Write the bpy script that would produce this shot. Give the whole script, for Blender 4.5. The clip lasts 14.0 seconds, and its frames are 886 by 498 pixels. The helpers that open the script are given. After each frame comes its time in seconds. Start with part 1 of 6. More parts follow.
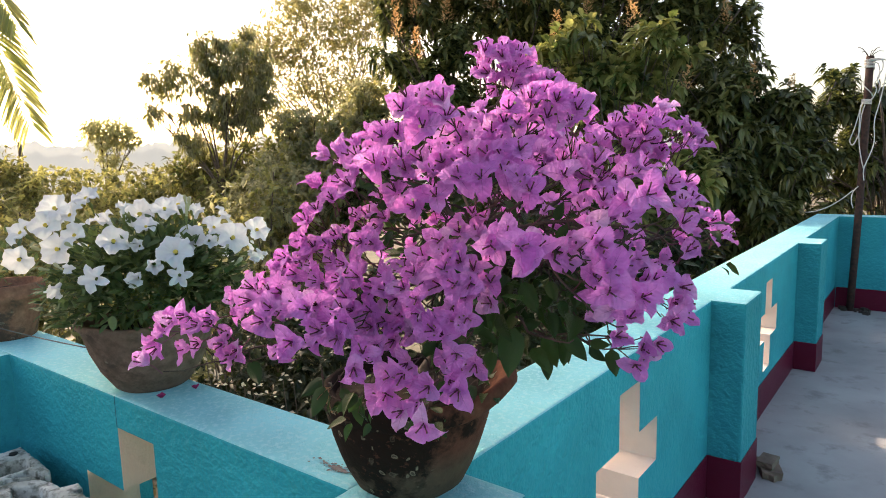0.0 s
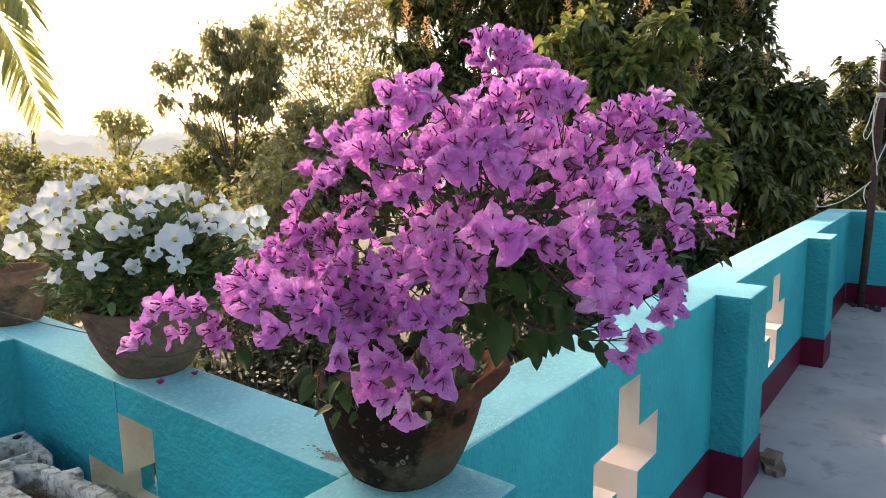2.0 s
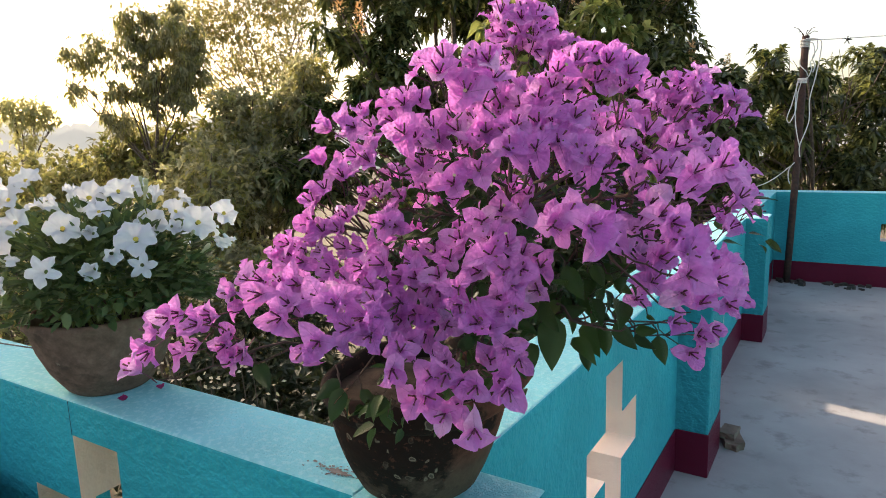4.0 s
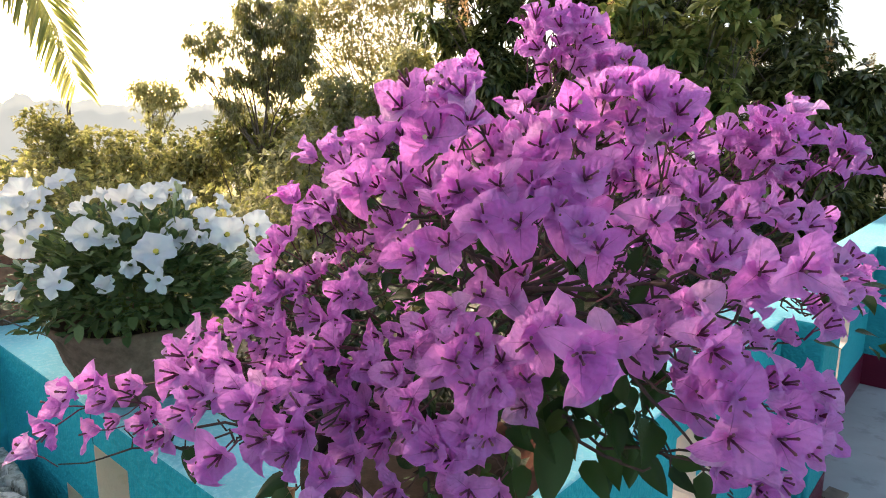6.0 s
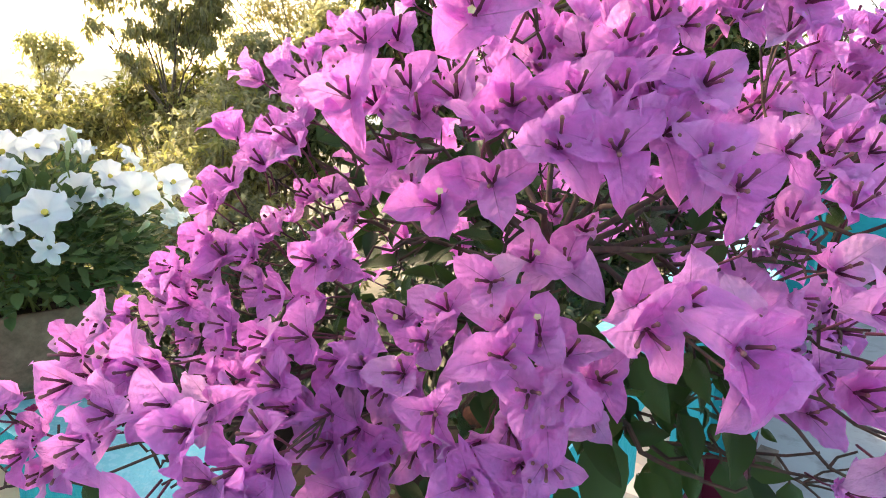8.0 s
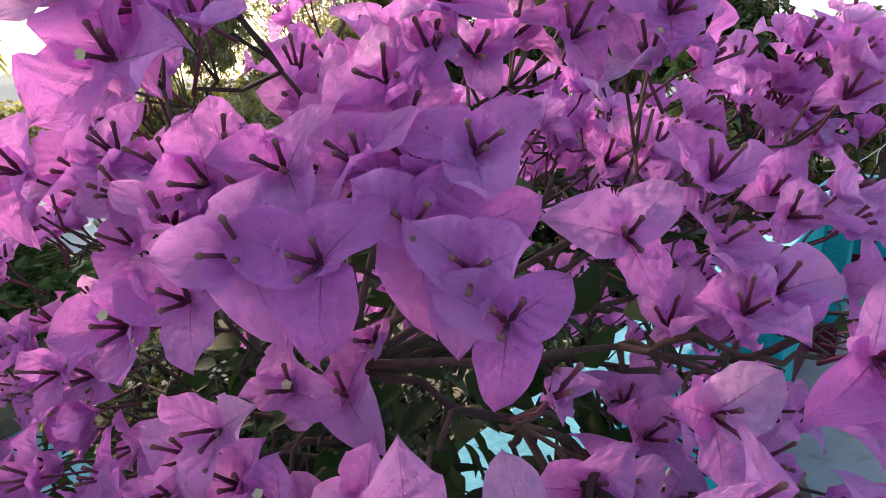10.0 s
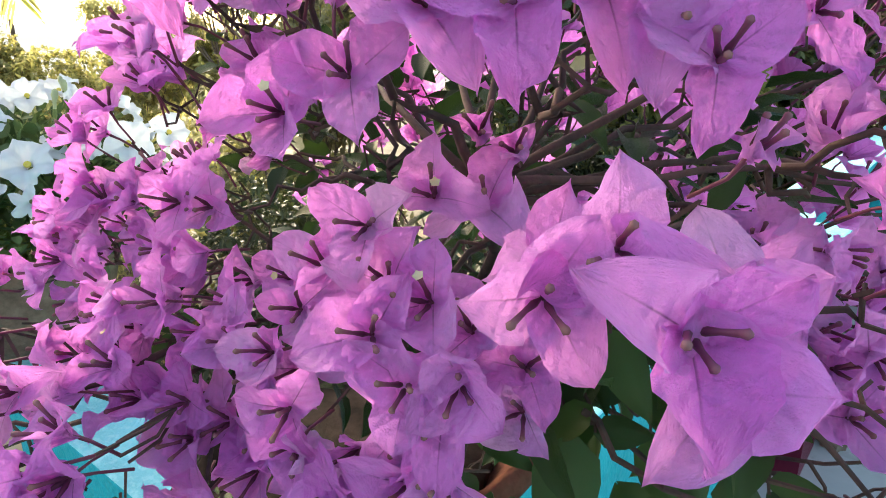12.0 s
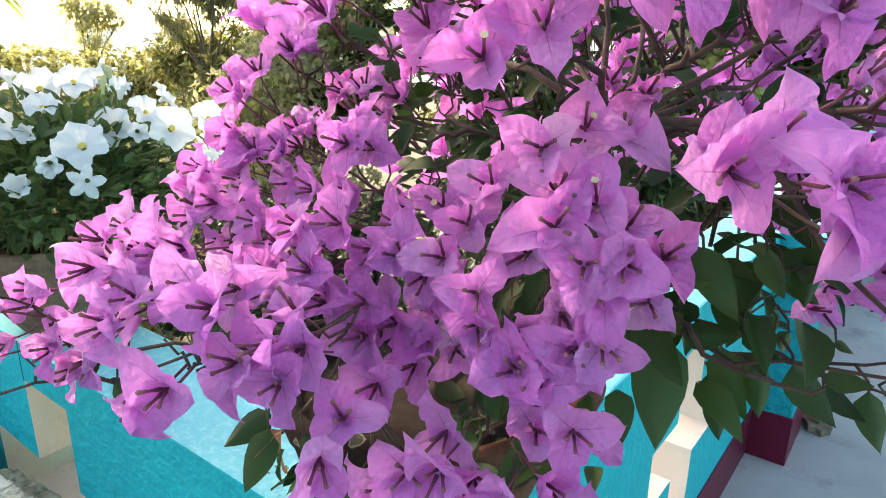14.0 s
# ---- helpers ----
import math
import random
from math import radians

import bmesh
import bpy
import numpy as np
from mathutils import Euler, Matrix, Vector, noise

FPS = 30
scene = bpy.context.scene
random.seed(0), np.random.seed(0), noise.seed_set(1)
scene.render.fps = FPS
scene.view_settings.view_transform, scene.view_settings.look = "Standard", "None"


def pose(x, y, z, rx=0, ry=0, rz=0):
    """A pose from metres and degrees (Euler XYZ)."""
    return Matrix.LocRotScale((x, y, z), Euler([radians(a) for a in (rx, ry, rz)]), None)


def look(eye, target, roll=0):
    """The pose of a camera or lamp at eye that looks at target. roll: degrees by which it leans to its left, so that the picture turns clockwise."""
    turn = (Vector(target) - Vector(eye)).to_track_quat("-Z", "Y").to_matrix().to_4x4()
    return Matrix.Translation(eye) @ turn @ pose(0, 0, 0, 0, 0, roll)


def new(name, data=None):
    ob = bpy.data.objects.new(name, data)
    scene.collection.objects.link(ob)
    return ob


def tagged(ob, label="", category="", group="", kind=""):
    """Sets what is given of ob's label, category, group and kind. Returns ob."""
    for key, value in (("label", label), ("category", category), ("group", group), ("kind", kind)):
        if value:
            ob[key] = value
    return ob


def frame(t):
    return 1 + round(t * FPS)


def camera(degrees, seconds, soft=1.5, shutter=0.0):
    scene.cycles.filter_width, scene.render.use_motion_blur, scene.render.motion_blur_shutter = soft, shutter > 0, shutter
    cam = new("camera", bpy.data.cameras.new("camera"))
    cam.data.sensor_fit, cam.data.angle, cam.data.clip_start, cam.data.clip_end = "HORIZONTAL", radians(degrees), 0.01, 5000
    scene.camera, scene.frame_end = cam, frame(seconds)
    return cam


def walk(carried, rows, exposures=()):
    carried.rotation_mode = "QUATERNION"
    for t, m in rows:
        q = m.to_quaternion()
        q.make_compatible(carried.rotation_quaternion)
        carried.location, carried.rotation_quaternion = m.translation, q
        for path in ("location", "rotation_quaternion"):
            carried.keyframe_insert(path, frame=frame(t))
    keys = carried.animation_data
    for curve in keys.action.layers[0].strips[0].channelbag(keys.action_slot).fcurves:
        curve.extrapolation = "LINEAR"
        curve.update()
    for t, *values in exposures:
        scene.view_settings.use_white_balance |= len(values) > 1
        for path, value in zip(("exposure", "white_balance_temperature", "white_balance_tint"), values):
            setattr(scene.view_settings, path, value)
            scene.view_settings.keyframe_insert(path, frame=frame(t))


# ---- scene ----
cam = camera(70.0, 14.0, 1.0)
PATH = [
    (0, (0.099, 0.051, 1.474), (-1.122, 1.611, 1.201), -1.5),
    (0.5, (0.113, 0.062, 1.479), (-1.111, 1.62, 1.208), -1.2),
    (1, (0.116, 0.067, 1.479), (-1.117, 1.618, 1.208), -1.1),
    (1.5, (0.115, 0.073, 1.472), (-1.12, 1.618, 1.177), -0.7),
    (2, (0.119, 0.073, 1.469), (-1.125, 1.61, 1.17), -1.0),
    (2.2, (0.119, 0.073, 1.469), (-1.136, 1.601, 1.169), -1.0),
    (4.3, (-0.067, 0.056, 1.466), (-1.114, 1.727, 1.13), -1.8),
    (4.5, (-0.06, 0.081, 1.485), (-1.151, 1.728, 1.179), -1.4),
    (5, (-0.042, 0.181, 1.511), (-1.229, 1.763, 1.211), 0.7),
    (5.5, (-0.042, 0.265, 1.522), (-1.327, 1.76, 1.184), 0.1),
    (6, (-0.068, 0.299, 1.521), (-1.378, 1.767, 1.158), 0.5),
    (6.5, (-0.16, 0.284, 1.505), (-1.392, 1.809, 1.108), 0.8),
    (7, (-0.245, 0.268, 1.466), (-1.414, 1.818, 0.986), 0.4),
    (7.5, (-0.237, 0.307, 1.447), (-1.297, 1.921, 0.927), 0.2),
    (8, (-0.23, 0.382, 1.475), (-1.329, 1.989, 1.017), 1.7),
    (8.5, (-0.223, 0.452, 1.506), (-1.368, 2.044, 1.112), 0.3),
    (9, (-0.207, 0.501, 1.519), (-1.374, 2.077, 1.126), -0.8),
    (9.2, (-0.204, 0.517, 1.516), (-1.379, 2.085, 1.11), -0.7),
    (11.3, (-0.175, 0.571, 1.474), (-1.365, 2.078, 0.915), -0.1),
    (11.5, (-0.179, 0.568, 1.466), (-1.463, 1.988, 0.886), -0.3),
    (12, (-0.226, 0.520, 1.438), (-1.447, 1.993, 0.854), 0.1),
    (12.5, (-0.273, 0.484, 1.427), (-1.498, 1.938, 0.806), 0.9),
    (13, (-0.301, 0.433, 1.415), (-1.557, 1.867, 0.810), 2.3),
    (13.5, (-0.305, 0.377, 1.403), (-1.558, 1.804, 0.774), 2.1),
    (14, (-0.244, 0.399, 1.416), (-1.418, 1.913, 0.845), 0.8),
]
EXPOSURES = [(0.0, 1.5, 7700, 17), (2.2, 1.5, 7700, 17), (4.3, 1.45, 7650, 16), (5.5, 1.42, 7500, 14), (6.0, 1.5, 7400, 14), (6.5, 1.6, 7400, 14), (7.0, 1.92, 7600, 14), (7.5, 2.24, 8000, 14), (8.0, 2.15, 7700, 12), (8.5, 1.1, 6900, 17), (9.2, 0.75, 6800, 20), (11.3, 2.62, 7050, 6), (12.0, 2.14, 7300, 9), (12.5, 2.32, 7400, 11), (13.0, 2.38, 7350, 7), (14.0, 2.3, 7350, 6)]
walk(cam, [(t, look(eye, target, roll)) for t, eye, target, roll in PATH], EXPOSURES)

# ---- world and sun ----
SUN_AZ = Vector((-0.98, 0.187, 0.0)).normalized()
SUN_EL = radians(23.8)
world = bpy.data.worlds.new("world")
scene.world = world
world.use_nodes = True
wn = world.node_tree.nodes
sky = wn.new("ShaderNodeTexSky")
sky.sky_type, sky.sun_disc = "NISHITA", False
sky.sun_elevation = SUN_EL
sky.sun_rotation = math.atan2(SUN_AZ.x, SUN_AZ.y)
sky.air_density, sky.dust_density, sky.ozone_density = 1.0, 3.5, 1.0
wn["Background"].inputs[1].default_value = 0.15
world.node_tree.links.new(sky.outputs[0], wn["Background"].inputs[0])
sun_data = bpy.data.lights.new("sun", "SUN")
sun_data.energy, sun_data.angle, sun_data.color = 3.4, radians(1.5), (1.0, 0.9, 0.77)
sun = new("sun", sun_data)
to_sun = (SUN_AZ * math.cos(SUN_EL) + Vector((0, 0, math.sin(SUN_EL))))
sun.matrix_world = look(to_sun * 30, (0, 0, 0))


# ---- materials ----
def mat(name, base, rough=0.6, metal=0.0):
    m = bpy.data.materials.new(name)
    m.use_nodes = True
    b = m.node_tree.nodes["Principled BSDF"]
    b.inputs["Base Color"].default_value = (*base, 1)
    b.inputs["Roughness"].default_value = rough
    b.inputs["Metallic"].default_value = metal
    return m, m.node_tree, b


def node(tree, kind, **values):
    n = tree.nodes.new(kind)
    for k, v in values.items():
        n.inputs[k].default_value = v
    return n


def noise_tex(tree, scale, detail=4.0, rough=0.55, coords="Object"):
    tc = tree.nodes.new("ShaderNodeTexCoord")
    n = node(tree, "ShaderNodeTexNoise", Scale=scale, Detail=detail, Roughness=rough)
    tree.links.new(tc.outputs[coords], n.inputs["Vector"])
    return n


def ramp(tree, fac, stops):
    r = tree.nodes.new("ShaderNodeValToRGB")
    while len(r.color_ramp.elements) < len(stops):
        r.color_ramp.elements.new(0.5)
    for e, (p, c) in zip(r.color_ramp.elements, stops):
        e.position, e.color = p, (*c, 1)
    tree.links.new(fac, r.inputs[0])
    return r


def mix(tree, fac, a, b, mode="MIX"):
    m = tree.nodes.new("ShaderNodeMix")
    m.data_type, m.blend_type = "RGBA", mode
    for value, slot in ((fac, 0), (a, 6), (b, 7)):
        if isinstance(value, (int, float)):
            m.inputs[slot].default_value = value
        elif isinstance(value, tuple):
            m.inputs[slot].default_value = (*value, 1)
        else:
            tree.links.new(value, m.inputs[slot])
    return m.outputs[2]


def bump(tree, bsdf, height, strength, distance, chain=None):
    b = node(tree, "ShaderNodeBump", Strength=strength, Distance=distance)
    tree.links.new(height, b.inputs["Height"])
    if chain:
        tree.links.new(chain.outputs[0], b.inputs["Normal"])
    tree.links.new(b.outputs[0], bsdf.inputs["Normal"])
    return b


def painted(name, base, worn, worn_at=0.62, rough=0.5, grain=0.6, deep=0.0045, patch=18.0, lumps=0.25, speck=75.0):
    m, t, b = mat(name, base, rough)
    big = noise_tex(t, 3.0, 5)
    fine = noise_tex(t, speck, 5, 0.62)
    mid = noise_tex(t, patch, 5 if lumps < 0.5 else 2, 0.6)
    tone = ramp(t, big.outputs[0], [(0.3, tuple(c * 0.86 for c in base)), (0.7, tuple(min(1, c * 1.12) for c in base))])
    wear = ramp(t, mid.outputs[0], [(worn_at, (0, 0, 0)), (worn_at + 0.1, (0.55, 0.55, 0.55))])
    t.links.new(mix(t, wear.outputs[0], tone.outputs[0], worn), b.inputs["Base Color"])
    c = bump(t, b, mid.outputs[0], grain * lumps, 0.008 if lumps < 0.5 else 0.03)
    bump(t, b, fine.outputs[0], grain, deep, c)
    b.inputs["Specular IOR Level"].default_value = 0.1
    return m


TEAL = painted("teal_paint", (0.002, 0.335, 0.385), (0.01, 0.40, 0.455), 0.7, 0.5, 0.7, 0.006, 38.0, 0.5)
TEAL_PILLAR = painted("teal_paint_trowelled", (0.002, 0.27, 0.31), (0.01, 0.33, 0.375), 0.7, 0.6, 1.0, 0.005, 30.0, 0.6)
# wall tops: worn speckle, plus sky brightness put into a paler base colour
TEAL_TOP = painted("teal_paint_top_lit", (0.24, 0.66, 0.70), (0.42, 0.75, 0.775), 0.5, 0.85, 0.9, 0.008, 70.0, 0.3, 190.0)
MAROON = painted("maroon_paint", (0.13, 0.012, 0.03), (0.2, 0.05, 0.06), 0.66, 0.4)
CREAM = painted("cream_paint", (0.75, 0.65, 0.58), (0.58, 0.49, 0.43), 0.66, 0.6)
# cream for the west opening, with warmer light put into its colour
CREAM_WARM = painted("cream_paint_warm_lit", (0.72, 0.54, 0.41), (0.55, 0.40, 0.29), 0.6, 0.6)


def concrete(name, dark, light, stain=(0.05, 0.05, 0.045), scale=1.0, rough=0.85, stain_at=0.63, relief=1.0):
    m, t, b = mat(name, light, rough)
    big = noise_tex(t, 1.3 * scale, 6, 0.6)
    mid = noise_tex(t, 7.0 * scale, 6, 0.65)
    fine = noise_tex(t, 120.0, 3)
    tone = ramp(t, big.outputs[0], [(0.3, dark), (0.7, light)])
    spots = ramp(t, mid.outputs[0], [(stain_at, (0, 0, 0)), (stain_at + 0.14, (0.7, 0.7, 0.7))])
    t.links.new(mix(t, spots.outputs[0], tone.outputs[0], stain), b.inputs["Base Color"])
    c = bump(t, b, mid.outputs[0], 0.4 * relief, 0.01)
    bump(t, b, fine.outputs[0], 0.35 * relief, 0.003 * relief, c)
    return m


FLOOR = concrete("floor_concrete", (0.26, 0.248, 0.238), (0.43, 0.412, 0.398), (0.19, 0.175, 0.16), 0.8, 0.85, 0.55)
CEMENT = concrete("weathered_cement", (0.26, 0.27, 0.21), (0.74, 0.745, 0.69), (0.05, 0.055, 0.033), 5.5, 0.9, 0.47, 1.8)
MOSSY = concrete("mossy_cement", (0.11, 0.12, 0.075), (0.42, 0.43, 0.34), (0.03, 0.034, 0.02), 6.0, 0.95, 0.5, 2.0)
PLASTER = concrete("house_plaster", (0.35, 0.33, 0.3), (0.5, 0.47, 0.43))
STONE = concrete("rubble", (0.11, 0.07, 0.05), (0.24, 0.16, 0.115), (0.06, 0.042, 0.033), 9.0)
SOIL = concrete("soil", (0.018, 0.013, 0.009), (0.06, 0.042, 0.03), (0.012, 0.009, 0.007), 30.0)
SOIL.node_tree.nodes["Principled BSDF"].inputs["Specular IOR Level"].default_value = 0.05
BARE = concrete("bare_cement", (0.10, 0.085, 0.075), (0.24, 0.215, 0.195), (0.07, 0.06, 0.05), 14.0)
EARTH = concrete("earth", (0.06, 0.055, 0.03), (0.14, 0.11, 0.06), (0.04, 0.06, 0.02), 0.6)


def terracotta(name, clay, moss, moss_at, belt=None, foot=None):
    m, t, b = mat(name, clay, 0.88)
    b.inputs["Specular IOR Level"].default_value = 0.06
    big = noise_tex(t, 9.0, 6, 0.65)
    mid = noise_tex(t, 34.0, 5, 0.65)
    fine = noise_tex(t, 220.0, 2)
    tone = ramp(t, mid.outputs[0], [(0.32, tuple(c * 0.6 for c in clay)), (0.6, clay), (0.75, tuple(min(1, c * 1.35) for c in clay))])
    grime, ground_tone = big.outputs[0], tone.outputs[0]
    if belt:
        # moss sits in a ragged belt round the body; washed pale below, clean clay at the lip
        co = t.nodes.new("ShaderNodeTexCoord")
        sp = t.nodes.new("ShaderNodeSeparateXYZ")
        t.links.new(co.outputs["Object"], sp.inputs[0])
        lo = node(t, "ShaderNodeMapRange")
        for k, v in ((1, belt[0] - 0.02), (2, belt[0] + 0.05), (3, -0.22), (4, 0.12)):
            lo.inputs[k].default_value = v
        t.links.new(sp.outputs[2], lo.inputs[0])
        hi = node(t, "ShaderNodeMapRange")
        for k, v in ((1, belt[1] - 0.04), (2, belt[1] + 0.02), (3, 0.0), (4, 0.2)):
            hi.inputs[k].default_value = v
        t.links.new(sp.outputs[2], hi.inputs[0])
        s1 = t.nodes.new("ShaderNodeMath")
        s1.operation = "SUBTRACT"
        t.links.new(lo.outputs[0], s1.inputs[0])
        t.links.new(hi.outputs[0], s1.inputs[1])
        s2 = t.nodes.new("ShaderNodeMath")
        s2.operation = "ADD"
        t.links.new(s1.outputs[0], s2.inputs[0])
        t.links.new(big.outputs[0], s2.inputs[1])
        lean = t.nodes.new("ShaderNodeVectorMath")
        lean.operation = "DOT_PRODUCT"
        lean.inputs[1].default_value = (-1.3, -0.95, 0.0)
        t.links.new(co.outputs["Object"], lean.inputs[0])
        s3 = t.nodes.new("ShaderNodeMath")
        s3.operation = "ADD"
        t.links.new(s2.outputs[0], s3.inputs[0])
        t.links.new(lean.outputs["Value"], s3.inputs[1])
        grime = s3.outputs[0]
        wash = node(t, "ShaderNodeMapRange")
        for k, v in ((1, belt[0] - 0.02), (2, belt[0] + 0.03), (3, 1.0), (4, 0.0)):
            wash.inputs[k].default_value = v
        t.links.new(sp.outputs[2], wash.inputs[0])
        ground_tone = mix(t, wash.outputs[0], ground_tone, mix(t, mid.outputs[0], tuple(c * 0.6 for c in foot), tuple(c * 1.4 for c in foot)))
    dirt = ramp(t, grime, [(moss_at, (0, 0, 0)), (moss_at + 0.1, (0.92, 0.92, 0.92))])
    body = mix(t, dirt.outputs[0], ground_tone, moss)
    # scattered lichen: pale rims round a greyish middle, here and there only
    cells = node(t, "ShaderNodeTexVoronoi", Scale=38.0)
    tc = t.nodes.new("ShaderNodeTexCoord")
    warp = mix(t, 0.03, tc.outputs["Object"], noise_tex(t, 40.0, 2).outputs["Color"], "ADD")
    t.links.new(warp, cells.inputs["Vector"])
    ring = ramp(t, cells.outputs["Distance"], [(0.0, (0.25, 0.25, 0.25)), (0.15, (0.3, 0.3, 0.3)), (0.2, (1, 1, 1)), (0.27, (0, 0, 0))])
    few = ramp(t, cells.outputs["Color"], [(0.5, (0, 0, 0)), (0.55, (1, 1, 1))])
    lichen = mix(t, 1.0, ring.outputs[0], few.outputs[0], "MULTIPLY")
    flake = ramp(t, noise_tex(t, 75.0, 4, 0.7).outputs[0], [(0.59, (0, 0, 0)), (0.66, (0.7, 0.7, 0.7))])
    body = mix(t, mix(t, 1.0, dirt.outputs[0], flake.outputs[0], "MULTIPLY"), body, tuple(q * 0.8 for q in clay))
    t.links.new(mix(t, mix(t, 0.75, (0, 0, 0), mix(t, 1.0, dirt.outputs[0], lichen, "MULTIPLY")), body, (0.30, 0.26, 0.19)), b.inputs["Base Color"])
    c = bump(t, b, mid.outputs[0], 0.5, 0.006)
    bump(t, b, fine.outputs[0], 0.3, 0.002, c)
    return m


CLAY_OLD = terracotta("mossy_terracotta", (0.125, 0.052, 0.034), (0.011, 0.009, 0.007), 0.31, (0.09, 0.20), (0.085, 0.06, 0.041))
CLAY_BOWL = terracotta("dusty_clay", (0.20, 0.13, 0.095), (0.085, 0.06, 0.045), 0.56)
CLAY_RED = terracotta("red_terracotta", (0.30, 0.145, 0.09), (0.08, 0.055, 0.042), 0.50)


def leafy(name, a, b_, sheen=0.4, passing=0.45, veins=False, spread=0.25):
    """Thin leaf: gloss over colour, with light passing through; colour varies leaf by leaf."""
    m, t, b = mat(name, a, sheen)
    info = t.nodes.new("ShaderNodeObjectInfo")
    geo = t.nodes.new("ShaderNodeNewGeometry")
    add = t.nodes.new("ShaderNodeMath")
    add.operation = "ADD"
    t.links.new(info.outputs["Random"], add.inputs[0])
    t.links.new(geo.outputs["Random Per Island"], add.inputs[1])
    fr = t.nodes.new("ShaderNodeMath")
    fr.operation = "FRACT"
    t.links.new(add.outputs[0], fr.inputs[0])
    colour = ramp(t, fr.outputs[0], [(0.0, a), (1.0, b_)]).outputs[0]
    fine = noise_tex(t, 90.0 if not veins else 160.0, 3)
    colour = mix(t, spread, colour, ramp(t, fine.outputs[0], [(0.3, (0.45, 0.45, 0.45)), (0.7, (1, 1, 1))]).outputs[0], "MULTIPLY")
    t.links.new(colour, b.inputs["Base Color"])
    tr = t.nodes.new("ShaderNodeBsdfTranslucent")
    t.links.new(mix(t, 0.25, colour, (1.0, 0.9, 0.35), "MULTIPLY") if not veins else colour, tr.inputs[0])
    mx = t.nodes.new("ShaderNodeMixShader")
    mx.inputs[0].default_value = passing
    t.links.new(b.outputs[0], mx.inputs[1])
    t.links.new(tr.outputs[0], mx.inputs[2])
    t.links.new(mx.outputs[0], t.nodes["Material Output"].inputs[0])
    bump(t, b, fine.outputs[0], 0.3, 0.002)
    return m


MANGO = leafy("mango_leaf", (0.05, 0.075, 0.025), (0.27, 0.29, 0.10), 0.2, 0.42)
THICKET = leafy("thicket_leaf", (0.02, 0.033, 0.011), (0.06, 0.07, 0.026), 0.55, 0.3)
MANGO_PALE = leafy("young_mango_leaf", (0.16, 0.21, 0.06), (0.48, 0.46, 0.17), 0.22, 0.45)
MANGO_DARK = leafy("deep_mango_leaf", (0.035, 0.05, 0.022), (0.20, 0.22, 0.085), 0.22, 0.4)
# yellowish leaf, lightened so that its colour stands for distance haze
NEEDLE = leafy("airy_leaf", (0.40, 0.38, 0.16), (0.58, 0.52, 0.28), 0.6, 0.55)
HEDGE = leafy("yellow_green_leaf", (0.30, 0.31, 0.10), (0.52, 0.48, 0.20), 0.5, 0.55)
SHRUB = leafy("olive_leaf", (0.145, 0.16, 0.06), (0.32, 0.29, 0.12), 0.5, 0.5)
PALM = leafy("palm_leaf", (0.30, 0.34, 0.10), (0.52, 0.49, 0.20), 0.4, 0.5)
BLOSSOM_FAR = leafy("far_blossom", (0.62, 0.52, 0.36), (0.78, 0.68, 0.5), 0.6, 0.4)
# the haze of the distance is put into these two paler leaf colours
HAZY = leafy("haze_tinted_leaf", (0.24, 0.245, 0.14), (0.52, 0.50, 0.31), 0.5, 0.62)
PALE = leafy("haze_paled_leaf", (0.42, 0.43, 0.2), (0.62, 0.6, 0.34), 0.5, 0.55)
PANICLE = leafy("mango_blossom", (0.60, 0.36, 0.14), (0.78, 0.52, 0.26), 0.8, 0.35, True)
LEAF = leafy("bougainvillea_leaf", (0.02, 0.05, 0.012), (0.05, 0.10, 0.02), 0.35, 0.22, True)
LEAF.node_tree.nodes["Principled BSDF"].inputs["Specular IOR Level"].default_value = 0.25
LEAF_PET = leafy("petunia_leaf", (0.045, 0.085, 0.027), (0.15, 0.21, 0.07), 0.5, 0.4, True)
PETUNIA = leafy("white_petal", (0.75, 0.77, 0.78), (0.81, 0.82, 0.83), 0.6, 0.4, True, 0.08)
PETUNIA_BUD = leafy("cream_bud", (0.46, 0.50, 0.26), (0.58, 0.60, 0.40), 0.6, 0.35, True)
PETUNIA_EYE = leafy("yellow_throat", (0.78, 0.60, 0.06), (0.82, 0.66, 0.12), 0.6, 0.3, True)
TUBE = leafy("flower_tube", (0.12, 0.014, 0.05), (0.21, 0.03, 0.085), 0.6, 0.15, True)


def tube_material():
    """Dark wine-red tube that pales to straw at its tip."""
    m, t, b = mat("flower_tube_pale_tip", (0.15, 0.02, 0.06), 0.6)
    co = t.nodes.new("ShaderNodeTexCoord")
    sp = t.nodes.new("ShaderNodeSeparateXYZ")
    t.links.new(co.outputs["Object"], sp.inputs[0])
    n1 = noise_tex(t, 900.0, 3)
    tip = node(t, "ShaderNodeMapRange")
    for k, v in ((1, 0.0), (2, 0.019)):
        tip.inputs[k].default_value = v
    t.links.new(sp.outputs[2], tip.inputs[0])
    col = ramp(t, tip.outputs[0], [(0.0, (0.16, 0.03, 0.06)), (0.3, (0.10, 0.012, 0.045)), (0.7, (0.17, 0.035, 0.075)), (0.95, (0.22, 0.09, 0.08))]).outputs[0]
    t.links.new(mix(t, 0.3, col, ramp(t, n1.outputs[0], [(0.3, (0.5, 0.5, 0.5)), (0.7, (1, 1, 1))]).outputs[0], "MULTIPLY"), b.inputs["Base Color"])
    return m


TUBE_NEAR = tube_material()
BLOSSOM = leafy("cream_blossom", (0.66, 0.56, 0.26), (0.76, 0.68, 0.42), 0.6, 0.3, True)
DRY = leafy("dry_leaf", (0.30, 0.14, 0.07), (0.36, 0.19, 0.1), 0.7, 0.35, True)
